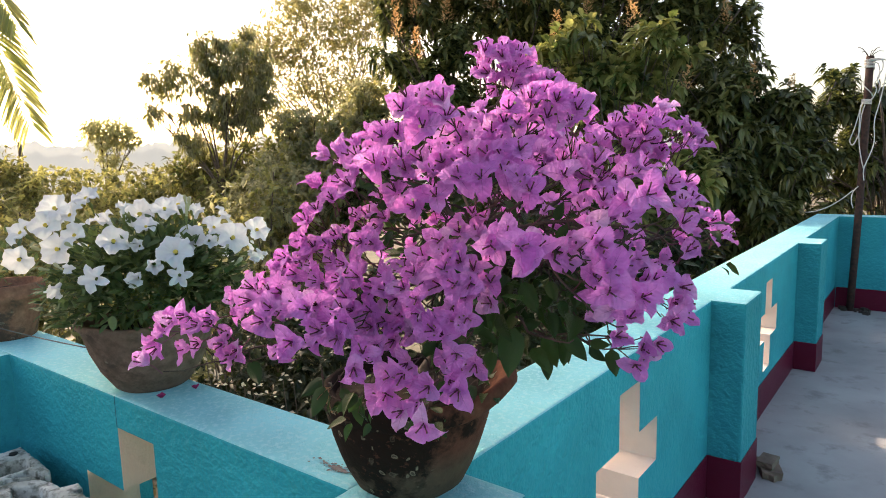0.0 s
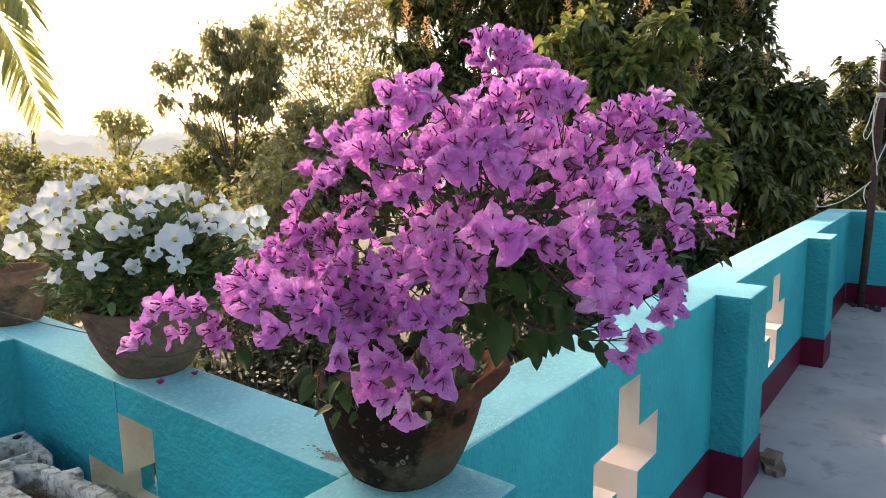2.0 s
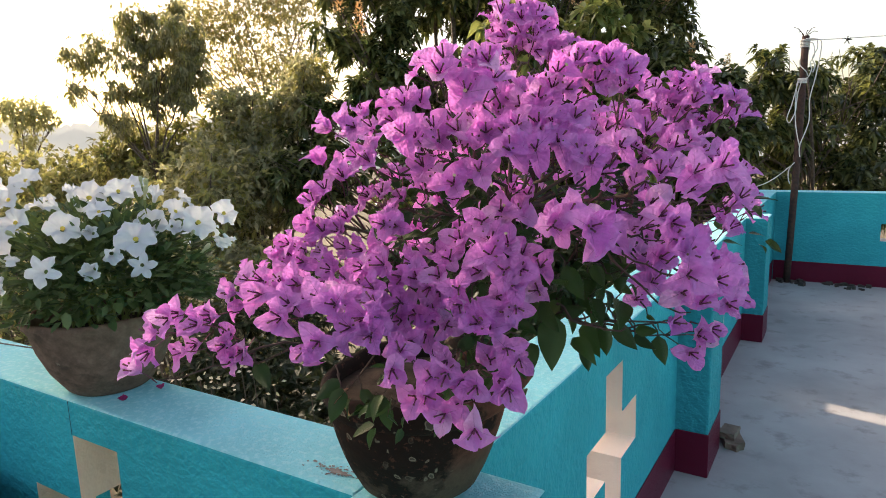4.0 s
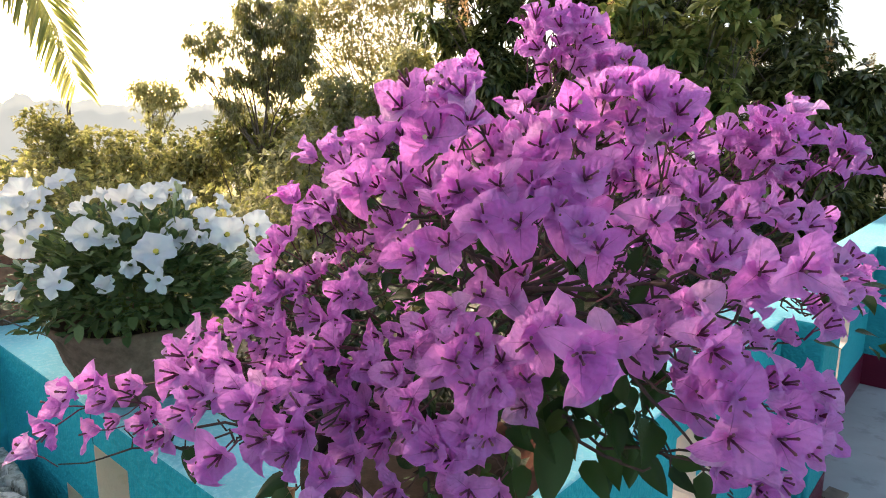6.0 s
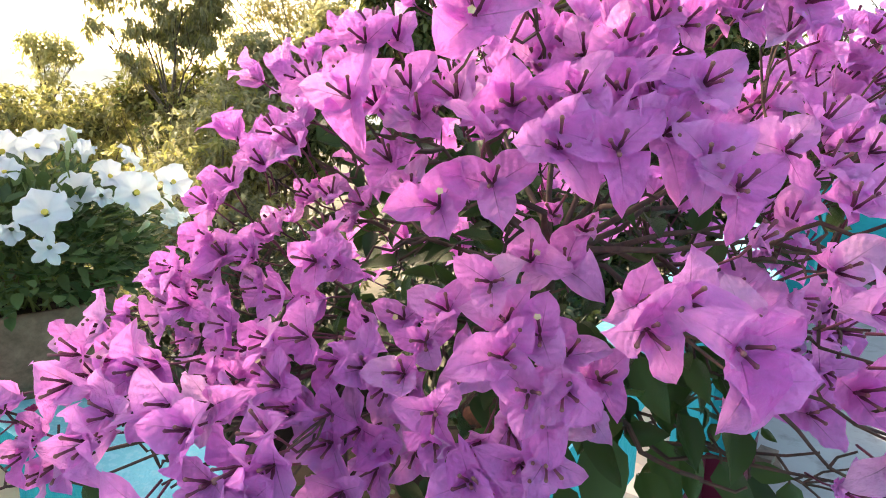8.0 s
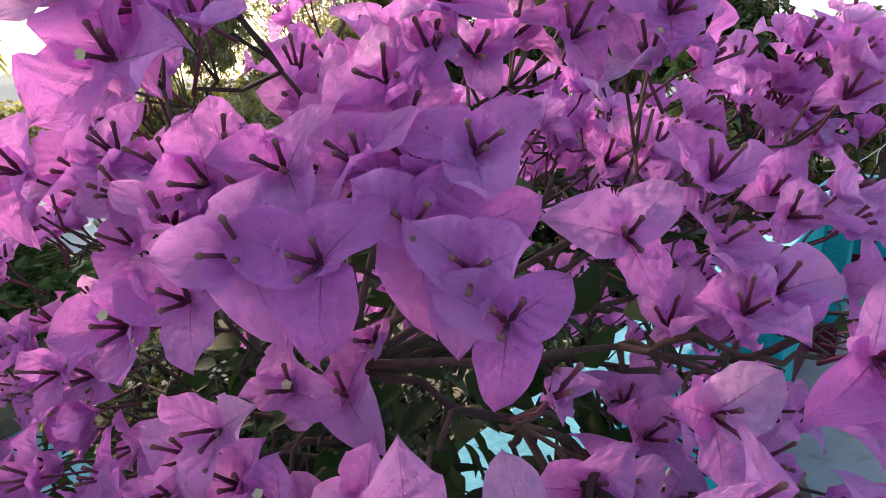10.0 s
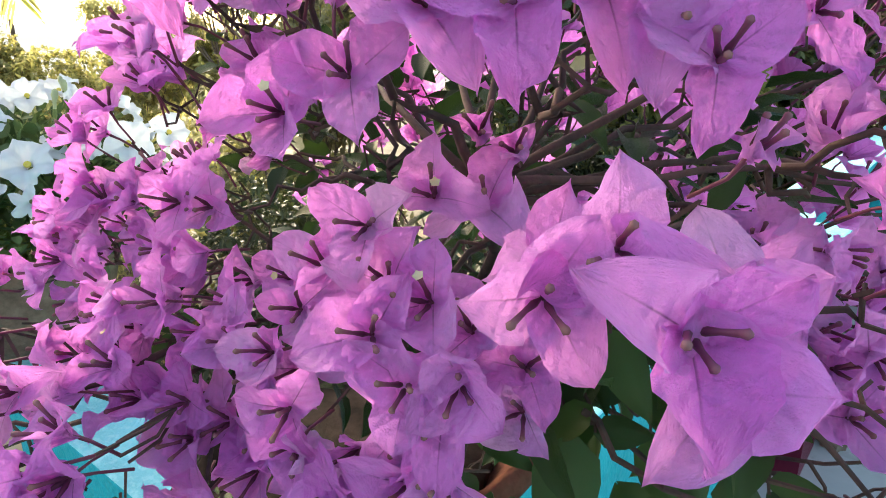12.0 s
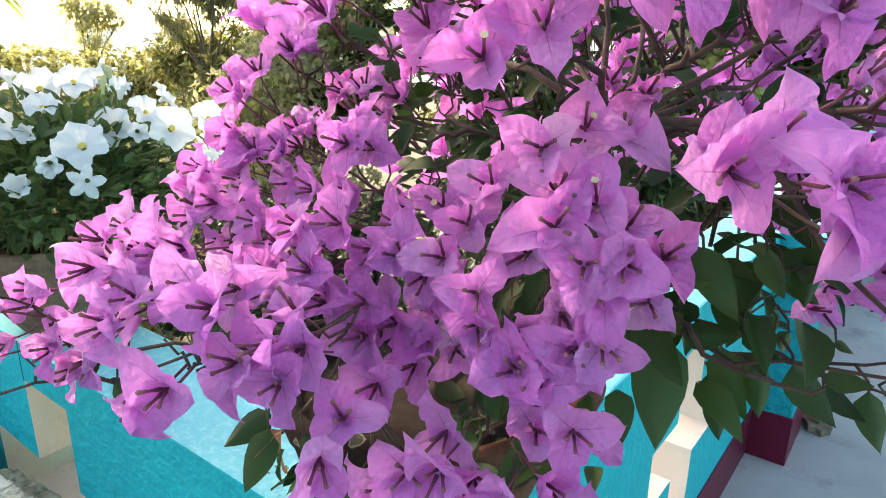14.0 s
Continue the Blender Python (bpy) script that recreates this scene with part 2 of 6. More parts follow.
PETAL_DRY = leafy("fallen_bract", (0.42, 0.02, 0.12), (0.5, 0.03, 0.16), 0.6, 0.3, True)


def bract_material():
    m, t, b = mat("magenta_bract", (0.6, 0.12, 0.55), 0.55)
    info = t.nodes.new("ShaderNodeObjectInfo")
    geo = t.nodes.new("ShaderNodeNewGeometry")
    add = t.nodes.new("ShaderNodeMath")
    add.operation = "ADD"
    t.links.new(info.outputs["Random"], add.inputs[0])
    t.links.new(geo.outputs["Random Per Island"], add.inputs[1])
    fr = t.nodes.new("ShaderNodeMath")
    fr.operation = "FRACT"
    t.links.new(add.outputs[0], fr.inputs[0])
    colour = ramp(t, fr.outputs[0], [(0.0, (0.90, 0.26, 0.81)), (0.5, (0.93, 0.34, 0.87)), (0.93, (0.95, 0.42, 0.90)), (1.0, (0.95, 0.55, 0.90))]).outputs[0]
    uv = t.nodes.new("ShaderNodeTexCoord")
    sep = t.nodes.new("ShaderNodeSeparateXYZ")
    t.links.new(uv.outputs["UV"], sep.inputs[0])
    # midrib: u across 0..1, v along 0..1
    off = t.nodes.new("ShaderNodeMath")
    off.operation = "SUBTRACT"
    off.inputs[1].default_value = 0.5
    t.links.new(sep.outputs[0], off.inputs[0])
    ab = t.nodes.new("ShaderNodeMath")
    ab.operation = "ABSOLUTE"
    t.links.new(off.outputs[0], ab.inputs[0])
    rib = ramp(t, ab.outputs[0], [(0.0, (0.8, 0.8, 0.8)), (0.022, (0, 0, 0))])
    taper = ramp(t, sep.outputs[1], [(0.15, (1, 1, 1)), (0.75, (0.12, 0.12, 0.12))])
    ribs = mix(t, 1.0, rib.outputs[0], taper.outputs[0], "MULTIPLY")
    colour = mix(t, ribs, colour, (0.20, 0.02, 0.14))
    # side veins run slantwise from the midrib
    sl = t.nodes.new("ShaderNodeMath")
    sl.operation = "MULTIPLY_ADD"
    sl.inputs[1].default_value = -0.75
    t.links.new(ab.outputs[0], sl.inputs[0])
    t.links.new(sep.outputs[1], sl.inputs[2])
    comb = t.nodes.new("ShaderNodeCombineXYZ")
    t.links.new(sl.outputs[0], comb.inputs[0])
    wave = node(t, "ShaderNodeTexWave", Scale=1.5, Distortion=2.5, Detail=3.0)
    wave.inputs["Detail Scale"].default_value = 2.0
    t.links.new(comb.outputs[0], wave.inputs["Vector"])
    crinkle = noise_tex(t, 7.0, 5, 0.65, "UV")
    fine = noise_tex(t, 45.0, 3, 0.6, "UV")
    colour = mix(t, 0.22, colour, ramp(t, crinkle.outputs[0], [(0.35, (0.72, 0.72, 0.72)), (0.62, (1, 1, 1))]).outputs[0], "MULTIPLY")
    colour = mix(t, 0.08, colour, ramp(t, fine.outputs[0], [(0.35, (0.7, 0.7, 0.7)), (0.65, (1, 1, 1))]).outputs[0], "MULTIPLY")
    # yellowed, dried rims on some
    edge = ramp(t, crinkle.outputs[0], [(0.66, (0, 0, 0)), (0.72, (1, 1, 1))])
    tipv = ramp(t, sep.outputs[1], [(0.82, (0, 0, 0)), (0.98, (0.8, 0.8, 0.8))])
    colour = mix(t, mix(t, 1.0, edge.outputs[0], tipv.outputs[0], "MULTIPLY"), colour, (0.75, 0.55, 0.28))
    t.links.new(colour, b.inputs["Base Color"])
    b.inputs["Sheen Weight"].default_value = 0.25
    tr = t.nodes.new("ShaderNodeBsdfTranslucent")
    t.links.new(colour, tr.inputs[0])
    mx = t.nodes.new("ShaderNodeMixShader")
    mx.inputs[0].default_value = 0.58
    t.links.new(b.outputs[0], mx.inputs[1])
    t.links.new(tr.outputs[0], mx.inputs[2])
    t.links.new(mx.outputs[0], t.nodes["Material Output"].inputs[0])
    c = bump(t, b, wave.outputs[0], 0.6, 0.002)
    c = bump(t, b, crinkle.outputs[0], 0.8, 0.006, c)
    c = bump(t, b, fine.outputs[0], 0.4, 0.001, c)
    t.links.new(c.outputs[0], tr.inputs["Normal"])
    return m


BRACT = bract_material()


def bark(name, dark, light):
    m, t, b = mat(name, light, 0.85)
    n1 = noise_tex(t, 30.0, 6, 0.7)
    t.links.new(ramp(t, n1.outputs[0], [(0.35, dark), (0.65, light)]).outputs[0], b.inputs["Base Color"])
    bump(t, b, n1.outputs[0], 0.6, 0.004)
    return m


BARK = bark("bark", (0.05, 0.035, 0.025), (0.16, 0.12, 0.09))
PALE_BARK = bark("pale_bark", (0.16, 0.12, 0.08), (0.34, 0.27, 0.19))
TWIG = bark("twig", (0.03, 0.016, 0.014), (0.10, 0.055, 0.038))
RUST = bark("rusty_iron", (0.02, 0.010, 0.008), (0.075, 0.032, 0.022))
STALK = bark("green_stalk", (0.10, 0.14, 0.03), (0.2, 0.24, 0.07))
WIRE = mat("white_cord", (0.6, 0.58, 0.55), 0.6)[0]
DARKWIRE = mat("dark_wire", (0.03, 0.03, 0.03), 0.5)[0]


# ---- mesh helpers ----
def part(name, data, material, parent, label="", smooth=False):
    """One mesh object under a thing or part; data is a bmesh, a mesh or (verts, faces)."""
    if isinstance(data, tuple):
        me = bpy.data.meshes.new(name)
        me.from_pydata(*([list(map(tuple, data[0])), [], [tuple(f) for f in data[1]]]))
    elif isinstance(data, bmesh.types.BMesh):
        me = bpy.data.meshes.new(name)
        data.to_mesh(me)
        data.free()
    else:
        me = data
    if material and not me.materials:
        me.materials.append(material)
    if smooth:
        me.shade_smooth()
    ob = new(name, me)
    if parent:
        ob.parent = parent
    if label:
        tagged(ob, label)
    return ob


def thing(name, label, category, at=(0, 0, 0), group="", kind=""):
    ob = new(name)
    ob.location = at
    ob.empty_display_size = 0.05
    return tagged(ob, label, category, group, kind)


def boxes(list_, bevel=0.0):
    bm = bmesh.new()
    for lo, hi in list_:
        r = bmesh.ops.create_cube(bm, size=1)
        for v in r["verts"]:
            v.co = Vector([(lo[i] + hi[i]) / 2 + v.co[i] * (hi[i] - lo[i]) for i in range(3)])
    if bevel:
        bmesh.ops.bevel(bm, geom=bm.edges[:], offset=bevel, segments=2, affect="EDGES", profile=0.5)
    return bm


def prism(outline, lo, hi, axis, bevel=0.0):
    """Outline in the two other axes, extruded along axis between lo and hi."""
    bm = bmesh.new()

    def point(a, b, c):
        return {0: (c, a, b), 1: (a, c, b), 2: (a, b, c)}[axis]
    f = bm.faces.new([bm.verts.new(point(a, b, lo)) for a, b in outline])
    r = bmesh.ops.extrude_face_region(bm, geom=[f])
    d = [0, 0, 0]
    d[axis] = hi - lo
    bmesh.ops.translate(bm, verts=[v for v in r["geom"] if isinstance(v, bmesh.types.BMVert)], vec=d)
    bmesh.ops.recalc_face_normals(bm, faces=bm.faces[:])
    if bevel:
        bmesh.ops.bevel(bm, geom=[e for e in bm.edges if e.calc_face_angle(0) > 0.5], offset=bevel, segments=2, affect="EDGES", profile=0.5)
    return bm


def tube(points, radii, sides=6):
    """Verts and faces of a tapering tube along points."""
    pts = [Vector(p) for p in points]
    verts, faces = [], []
    up = Vector((0.3, 0.5, 0.81))
    for i, p in enumerate(pts):
        d = (pts[min(i + 1, len(pts) - 1)] - pts[max(i - 1, 0)]).normalized()
        a = d.cross(up)
        if a.length < 0.05:
            a = d.cross(Vector((1, 0, 0)))
        a.normalize()
        b = d.cross(a)
        r = radii[i] if isinstance(radii, (list, tuple)) else radii
        for k in range(sides):
            w = 2 * math.pi * k / sides
            verts.append(p + (a * math.cos(w) + b * math.sin(w)) * r)
    for i in range(len(pts) - 1):
        for k in range(sides):
            k2 = (k + 1) % sides
            faces.append((i * sides + k, i * sides + k2, (i + 1) * sides + k2, (i + 1) * sides + k))
    faces.append(tuple(range(sides))[::-1])
    faces.append(tuple(range((len(pts) - 1) * sides, len(pts) * sides)))
    return verts, faces


def join(pieces):
    verts, faces = [], []
    for v, f in pieces:
        n = len(verts)
        verts += list(v)
        faces += [tuple(i + n for i in face) for face in f]
    return verts, faces


def curve(a, b, sag, n=7, wig=0.0):
    """Points from a to b, pushed by sag in the middle."""
    a, b, sag = Vector(a), Vector(b), Vector(sag)
    out = []
    for i in range(n):
        s = i / (n - 1)
        p = a.lerp(b, s) + sag * (4 * s * (1 - s))
        if wig and 0 < i < n - 1:
            p += Vector([random.uniform(-wig, wig) for _ in range(3)])
        out.append(p)
    return out


def lathe(profile, sides=40, wobble=0.0, lip=None):
    """Turned body: profile of (radius, z), open; lip bends the rows above a height."""
    verts, faces = [], []
    for j, (r, z) in enumerate(profile):
        for k in range(sides):
            w = 2 * math.pi * k / sides
            rr = r * (1 + wobble * noise.noise(Vector((math.cos(w) * 1.5, math.sin(w) * 1.5, z * 9))))
            if lip:
                rr, zz = lip(w, rr, z)
            else:
                zz = z
            verts.append((rr * math.cos(w), rr * math.sin(w), zz))
    for j in range(len(profile) - 1):
        for k in range(sides):
            k2 = (k + 1) % sides
            faces.append((j * sides + k, j * sides + k2, (j + 1) * sides + k2, (j + 1) * sides + k))
    faces.append(tuple(range(sides))[::-1])
    faces.append(tuple(range((len(profile) - 1) * sides, len(profile) * sides)))
    return verts, faces


# ---- terrace ----
TOP, BAND = 0.872, 0.196
FACE_X, FACE_Y, OUT_X, OUT_Y = -0.613, 0.806, -0.822, 1.0


def pierced(u0, u1, crosses, top=TOP, arm=0.165, mid=(0.43, 0.59), tall=(0.25, 0.765), reach=1.5, cream=1.0):
    """A wall of unit depth (0..1 in y) along x, with stepped cross openings; hole sides take the second material."""
    us = sorted({u0, u1, *[c + k * arm for c in crosses for k in (-reach, -0.5, 0.5, reach)]})
    zs = [0.0, tall[0], mid[0], mid[1], tall[1], top]

    def solid(i, j):
        if not (0 <= i < len(us) - 1 and 0 <= j < len(zs) - 1):
            return False
        u, z = (us[i] + us[i + 1]) / 2, (zs[j] + zs[j + 1]) / 2
        for c in crosses:
            if abs(u - c) < arm / 2 and tall[0] < z < tall[1] or abs(u - c) < arm * reach and mid[0] < z < mid[1]:
                return False
        return True
    bm = bmesh.new()
    grid = {}

    def v(i, j, d):
        if (i, j, d) not in grid:
            grid[i, j, d] = bm.verts.new((us[i], d, zs[j]))
        return grid[i, j, d]
    for i in range(len(us) - 1):
        for j in range(len(zs) - 1):
            if not solid(i, j):
                continue
            for d in (0, 1):
                bm.faces.new([v(i, j, d), v(i + 1, j, d), v(i + 1, j + 1, d), v(i, j + 1, d)])
            for di, dj, a, b in ((-1, 0, (0, 0), (0, 1)), (1, 0, (1, 0), (1, 1)), (0, -1, (0, 0), (1, 0)), (0, 1, (0, 1), (1, 1))):
                if not solid(i + di, j + dj):
                    inside = 0 <= i + di < len(us) - 1 and 0 <= j + dj < len(zs) - 1
                    for d0, d1 in ((0, cream), (cream, 1)) if cream < 1 else ((0, 1),):
                        f = bm.faces.new([v(i + a[0], j + a[1], d0), v(i + b[0], j + b[1], d0), v(i + b[0], j + b[1], d1), v(i + a[0], j + a[1], d1)])
                        f.material_index = 1 if inside and d0 == 0 else 0
    bmesh.ops.recalc_face_normals(bm, faces=bm.faces[:])
    return bm


def parapet(name, bm, m, label, inside=CREAM):
    for v in bm.verts:
        v.co = m @ v.co
    bmesh.ops.recalc_face_normals(bm, faces=bm.faces[:])
    rim = [e for e in bm.edges if all(abs(v.co.z - TOP) < 1e-4 for v in e.verts) and e.calc_face_angle(0) > 1.0]
    bmesh.ops.bevel(bm, geom=rim, offset=0.007, segments=3, affect="EDGES", profile=0.5)
    me = bpy.data.meshes.new(name)
    bm.to_mesh(me)
    bm.free()
    me.materials.append(TEAL)
    me.materials.append(inside)
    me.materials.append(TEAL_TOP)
    # upward faces take the teal with the sky's brightness in its colour
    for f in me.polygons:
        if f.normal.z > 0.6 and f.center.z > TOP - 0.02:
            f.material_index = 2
    return tagged(new(name, me), label, "parapet wall", kind="structure")


def along_y(x_face, x_out):
    """Wall matrix whose length runs along y, and whose depth goes from x_face to x_out."""
    return Matrix(((0, x_out - x_face, 0, x_face), (1, 0, 0, 0), (0, 0, 1, 0), (0, 0, 0, 1)))


def along_x(y_face, y_out):
    return Matrix(((1, 0, 0, 0), (0, y_out - y_face, 0, y_face), (0, 0, 1, 0), (0, 0, 0, 1)))


FAR_Y = 7.02
# the wall beside the bush turns by a little over a degree from square
SKEW = Matrix.Translation((-0.735, FACE_Y, 0)) @ Matrix.Rotation(radians(1.2), 4, "Z") @ Matrix.Translation((0.735, -FACE_Y, 0))
parapet("wall_north", pierced(0.9855, FAR_Y, (1.885, 3.94, 6.0)), along_y(FACE_X, OUT_X), "turquoise painted parapet with cream stepped cross openings")
parapet("wall_west", pierced(-2.62, -0.7355, (-1.530,), arm=0.184, mid=(0.42, 0.597), tall=(0.25, 0.78), reach=1.68, cream=0.78), SKEW @ along_x(FACE_Y + 0.004, OUT_Y), "turquoise painted parapet with a stepped cross opening and flower pots on it", CREAM_WARM)
parapet("wall_far", pierced(OUT_X, 3.7, (0.5, 2.3)), along_x(FAR_Y, FAR_Y + 0.2), "turquoise parapet across the end of the terrace")
parapet("wall_side", pierced(-3.2, 0.79, (), top=TOP - 0.004), along_y(-2.34, -2.62), "turquoise parapet wall closing the terrace")
parapet("wall_back", pierced(-2.34, 3.5, ()), along_x(-3.0, -3.2), "turquoise parapet wall behind the terrace")
parapet("wall_east", pierced(-3.0, FAR_Y, ()), along_y(3.5, 3.7), "turquoise parapet wall on the open side")


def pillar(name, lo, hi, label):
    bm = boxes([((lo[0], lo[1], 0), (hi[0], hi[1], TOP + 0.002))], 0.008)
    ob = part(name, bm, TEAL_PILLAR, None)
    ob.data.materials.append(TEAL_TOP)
    # same light-carrying teal on the pillar's upward face
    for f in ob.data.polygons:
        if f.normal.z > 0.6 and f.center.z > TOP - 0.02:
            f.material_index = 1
    return tagged(ob, label, "pillar", "parapet pillars", "structure")


PIER_X = -0.478
pillar("pillar", (-0.735, 0.675), (-0.452, 0.985), "turquoise corner pillar with a bougainvillea pot on top")
for y in (2.765, 4.83):
    pillar("pillar", (FACE_X - 0.03, y), (PIER_X, y + 0.295), "turquoise pillar with a maroon foot")


def skirting(lo, hi):
    ob = part("baseboard", boxes([((lo[0], lo[1], 0.0), (hi[0], hi[1], BAND))], 0.003), MAROON, None)
    return tagged(ob, "maroon painted band along the foot of the parapet", "baseboard", kind="structure")


S = 0.004
for a, b in ((0.99, 2.765 - S), (3.06 + S, 4.83 - S), (5.125 + S, FAR_Y)):
    skirting((FACE_X, a), (FACE_X + S, b))
for y in (2.765, 4.83):
    skirting((FACE_X + 0.002, y - S), (PIER_X + S, y + 0.295 + S))
skirting((-0.735 - S, 0.675 - S), (-0.452 + S, 0.985 + S))
skirting((FACE_X + 2 * S, FAR_Y - S), (3.5, FAR_Y))

outline = [(-2.62, -3.2), (3.7, -3.2), (3.7, FAR_Y + 0.2), (OUT_X, FAR_Y + 0.2), (OUT_X, OUT_Y - 0.004), (-2.62, OUT_Y - 0.04)]
floor = part("floor", prism(outline, -0.12, 0.0, 2), FLOOR, None)
tagged(floor, "bare grey cement terrace floor with stains", "floor", kind="structure")
house = part("wall_house", prism([(x * 0.995, y * 0.998) for x, y in outline], -3.3, -0.125, 2), PLASTER, None)
tagged(house, "plastered house wall below the terrace", "house wall", kind="structure")

bm = bmesh.new()
R = 900
n = 60
for i in range(n + 1):
    for j in range(n + 1):
        x, y = [math.copysign(abs(2 * k / n - 1) ** 2.2, k - n / 2) * R for k in (i, j)]
        d = math.hypot(x, y)
        z = -3.3 + 0.15 * noise.noise(Vector((x * 0.2, y * 0.2, 0))) if d > 9 else -3.3
        bm.verts.new((x, y, z))
bm.verts.ensure_lookup_table()
for i in range(n):
    for j in range(n):
        a = i * (n + 1) + j
        bm.faces.new([bm.verts[k] for k in (a, a + n + 1, a + n + 2, a + 1)])
tagged(part("ground", bm, EARTH, None), "dry earth with sparse green below the house", "ground", kind="structure")


joint = part("trim", boxes([((-1.6235, FACE_Y - 0.0158, 0.781), (-1.6223, FACE_Y - 0.0120, TOP - 0.004))]), mat("joint_shadow", (0.02, 0.06, 0.07), 0.9)[0], None)
tagged(joint, "open vertical joint in the painted plaster", "joint", kind="structure")
pr = random.Random(3)
vs, fs = [], []
for k_ in range(90):
    near_mid = pr.random() ** 0.6
    cx, cy = -0.815 + pr.gauss(0, 0.04) * near_mid, 0.853 + pr.gauss(0, 0.011) * near_mid
    sx = pr.uniform(0.0015, 0.009) * (1.5 - near_mid)
    edge = [pr.uniform(0.45, 1.1) for k in range(14)]
    fs.append(tuple(range(len(vs), len(vs) + 14)))
    vs += [(cx + sx * edge[k] * math.cos(k * 6.283 / 14), cy + 0.6 * sx * edge[k] * math.sin(k * 6.283 / 14), TOP + 0.0012 + 0.00001 * k_) for k in range(14)]
tagged(part("trim", (vs, fs), BARE, None), "ragged patch of bare cement where the paint flaked off", "bare patch", kind="structure")


# ---- trees ----
def leaf_batch(bases, dirs, ups, lengths, widths, fold=0.25, droop=0.3, segments=2):
    """Verts and faces of many folded, drooping leaves."""
    bases, dirs, ups = [np.asarray(a, float) for a in (bases, dirs, ups)]
    dirs = dirs / np.linalg.norm(dirs, axis=1, keepdims=True)
    side = np.cross(dirs, ups)
    side /= np.maximum(np.linalg.norm(side, axis=1, keepdims=True), 1e-6)
    nor = np.cross(side, dirs)
    L, W = np.asarray(lengths)[:, None], np.asarray(widths)[:, None]
    rows = [0.0, 0.35, 0.7, 1.0] if segments > 2 else [0.0, 0.45, 1.0]
    wid = [0.12, 1.0, 0.75, 0.0] if segments > 2 else [0.1, 1.0, 0.0]
    cols, n = [], len(bases)
    for s, w in zip(rows, wid):
        c = bases + dirs * L * s - nor * 0 + np.array([0, 0, -1.0]) * L * droop * s * s
        if w == 0.0:
            cols.append(c)
        else:
            cols += [c - side * W * w * 0.5 + nor * W * w * fold * 0.5, c, c + side * W * w * 0.5 + nor * W * w * fold * 0.5]
    k = len(cols)
    verts = np.stack(cols, 1).reshape(-1, 3)
    quads = []
    for r in range(len(rows) - 2):
        o = r * 3
        quads += [(o, o + 1, o + 4, o + 3), (o + 1, o + 2, o + 5, o + 4)]
    o = (len(rows) - 2) * 3
    tris = [(o, o + 1, o + 3), (o + 1, o + 2, o + 3)]
    faces = []
    for i in range(n):
        b = i * k
        faces += [tuple(b + q for q in f) for f in quads + tris]
    return verts.tolist(), faces


def crown_points(blobs, count, rng, shell=0.5):
    """Places spread through a union of balls, more near their outside."""
    w = np.array([b[3] ** 2.2 for b in blobs])
    pick = rng.choice(len(blobs), count, p=w / w.sum())
    b = np.array(blobs)[pick]
    d = rng.normal(size=(count, 3))
    d /= np.linalg.norm(d, axis=1, keepdims=True)
    r = b[:, 3:4] * rng.uniform(shell, 1.06, (count, 1))
    return b[:, :3] + d * r * np.array([1, 1, 0.85]), d


def whorl_leaves(points, out, per, length, width, rng, droop, spread=0.9, rise=0.0, segments=2):
    """A whorl of leaves at every shoot tip."""
    n = len(points)
    base = np.repeat(points, per, 0)
    axis = np.repeat(out + np.array([0, 0, 0.35 + rise]), per, 0)
    d = axis * 0.55 + rng.normal(size=(n * per, 3)) * spread
    up = np.tile([0, 0, 1.0], (n * per, 1)) + rng.normal(size=(n * per, 3)) * 0.35
    ln = length * rng.uniform(0.6, 1.15, n * per)
    return leaf_batch(base + rng.normal(size=(n * per, 3)) * length * 0.12, d, up, ln, ln * width, 0.3, droop, segments)


def rosette_leaves(points, out, per, length, width, rng, droop):
    """Shoot tips with leaves set round them like spokes, arching down."""
    n = len(points)
    axis = out * 0.75 + np.array([0, 0, 0.45]) + rng.normal(size=(n, 3)) * 0.15
    axis /= np.linalg.norm(axis, axis=1, keepdims=True)
    u = np.cross(axis, rng.normal(size=(n, 3)))
    u /= np.linalg.norm(u, axis=1, keepdims=True)
    v = np.cross(axis, u)
    axis, u, v, base = [np.repeat(q, per, 0) for q in (axis, u, v, points)]
    k = np.tile(np.arange(per), n)
    a = (k * 2.4 + rng.normal(size=n * per) * 0.2)[:, None]
    e = (rng.uniform(-0.15, 1.0, n * per))[:, None]
    d = (u * np.cos(a) + v * np.sin(a)) * np.cos(e) + axis * np.sin(e)
    ln = length * rng.uniform(0.65, 1.15, n * per)
    up = np.tile([0, 0, 1.0], (n * per, 1)) + axis * 0.5 + rng.normal(size=(n * per, 3)) * 0.2
    return leaf_batch(base + axis * length * rng.uniform(-0.25, 0.1, (n * per, 1)), d, up, ln, ln * width, 0.35, droop, 3)


def puffs(blobs, rng, count=18):
    """Smaller, uneven tufts on the outside of the large balls of a crown."""
    out = []
    for x, y, z, r in blobs:
        for k in range(count):
            d = rng.normal(size=3)
            d[2] = d[2] * 0.8 + 0.15
            d /= np.linalg.norm(d)
            q = r * rng.uniform(0.3, 0.98)
            out.append((x + d[0] * q, y + d[1] * q, z + d[2] * q * 0.9, r * rng.uniform(0.14, 0.36)))
    return out


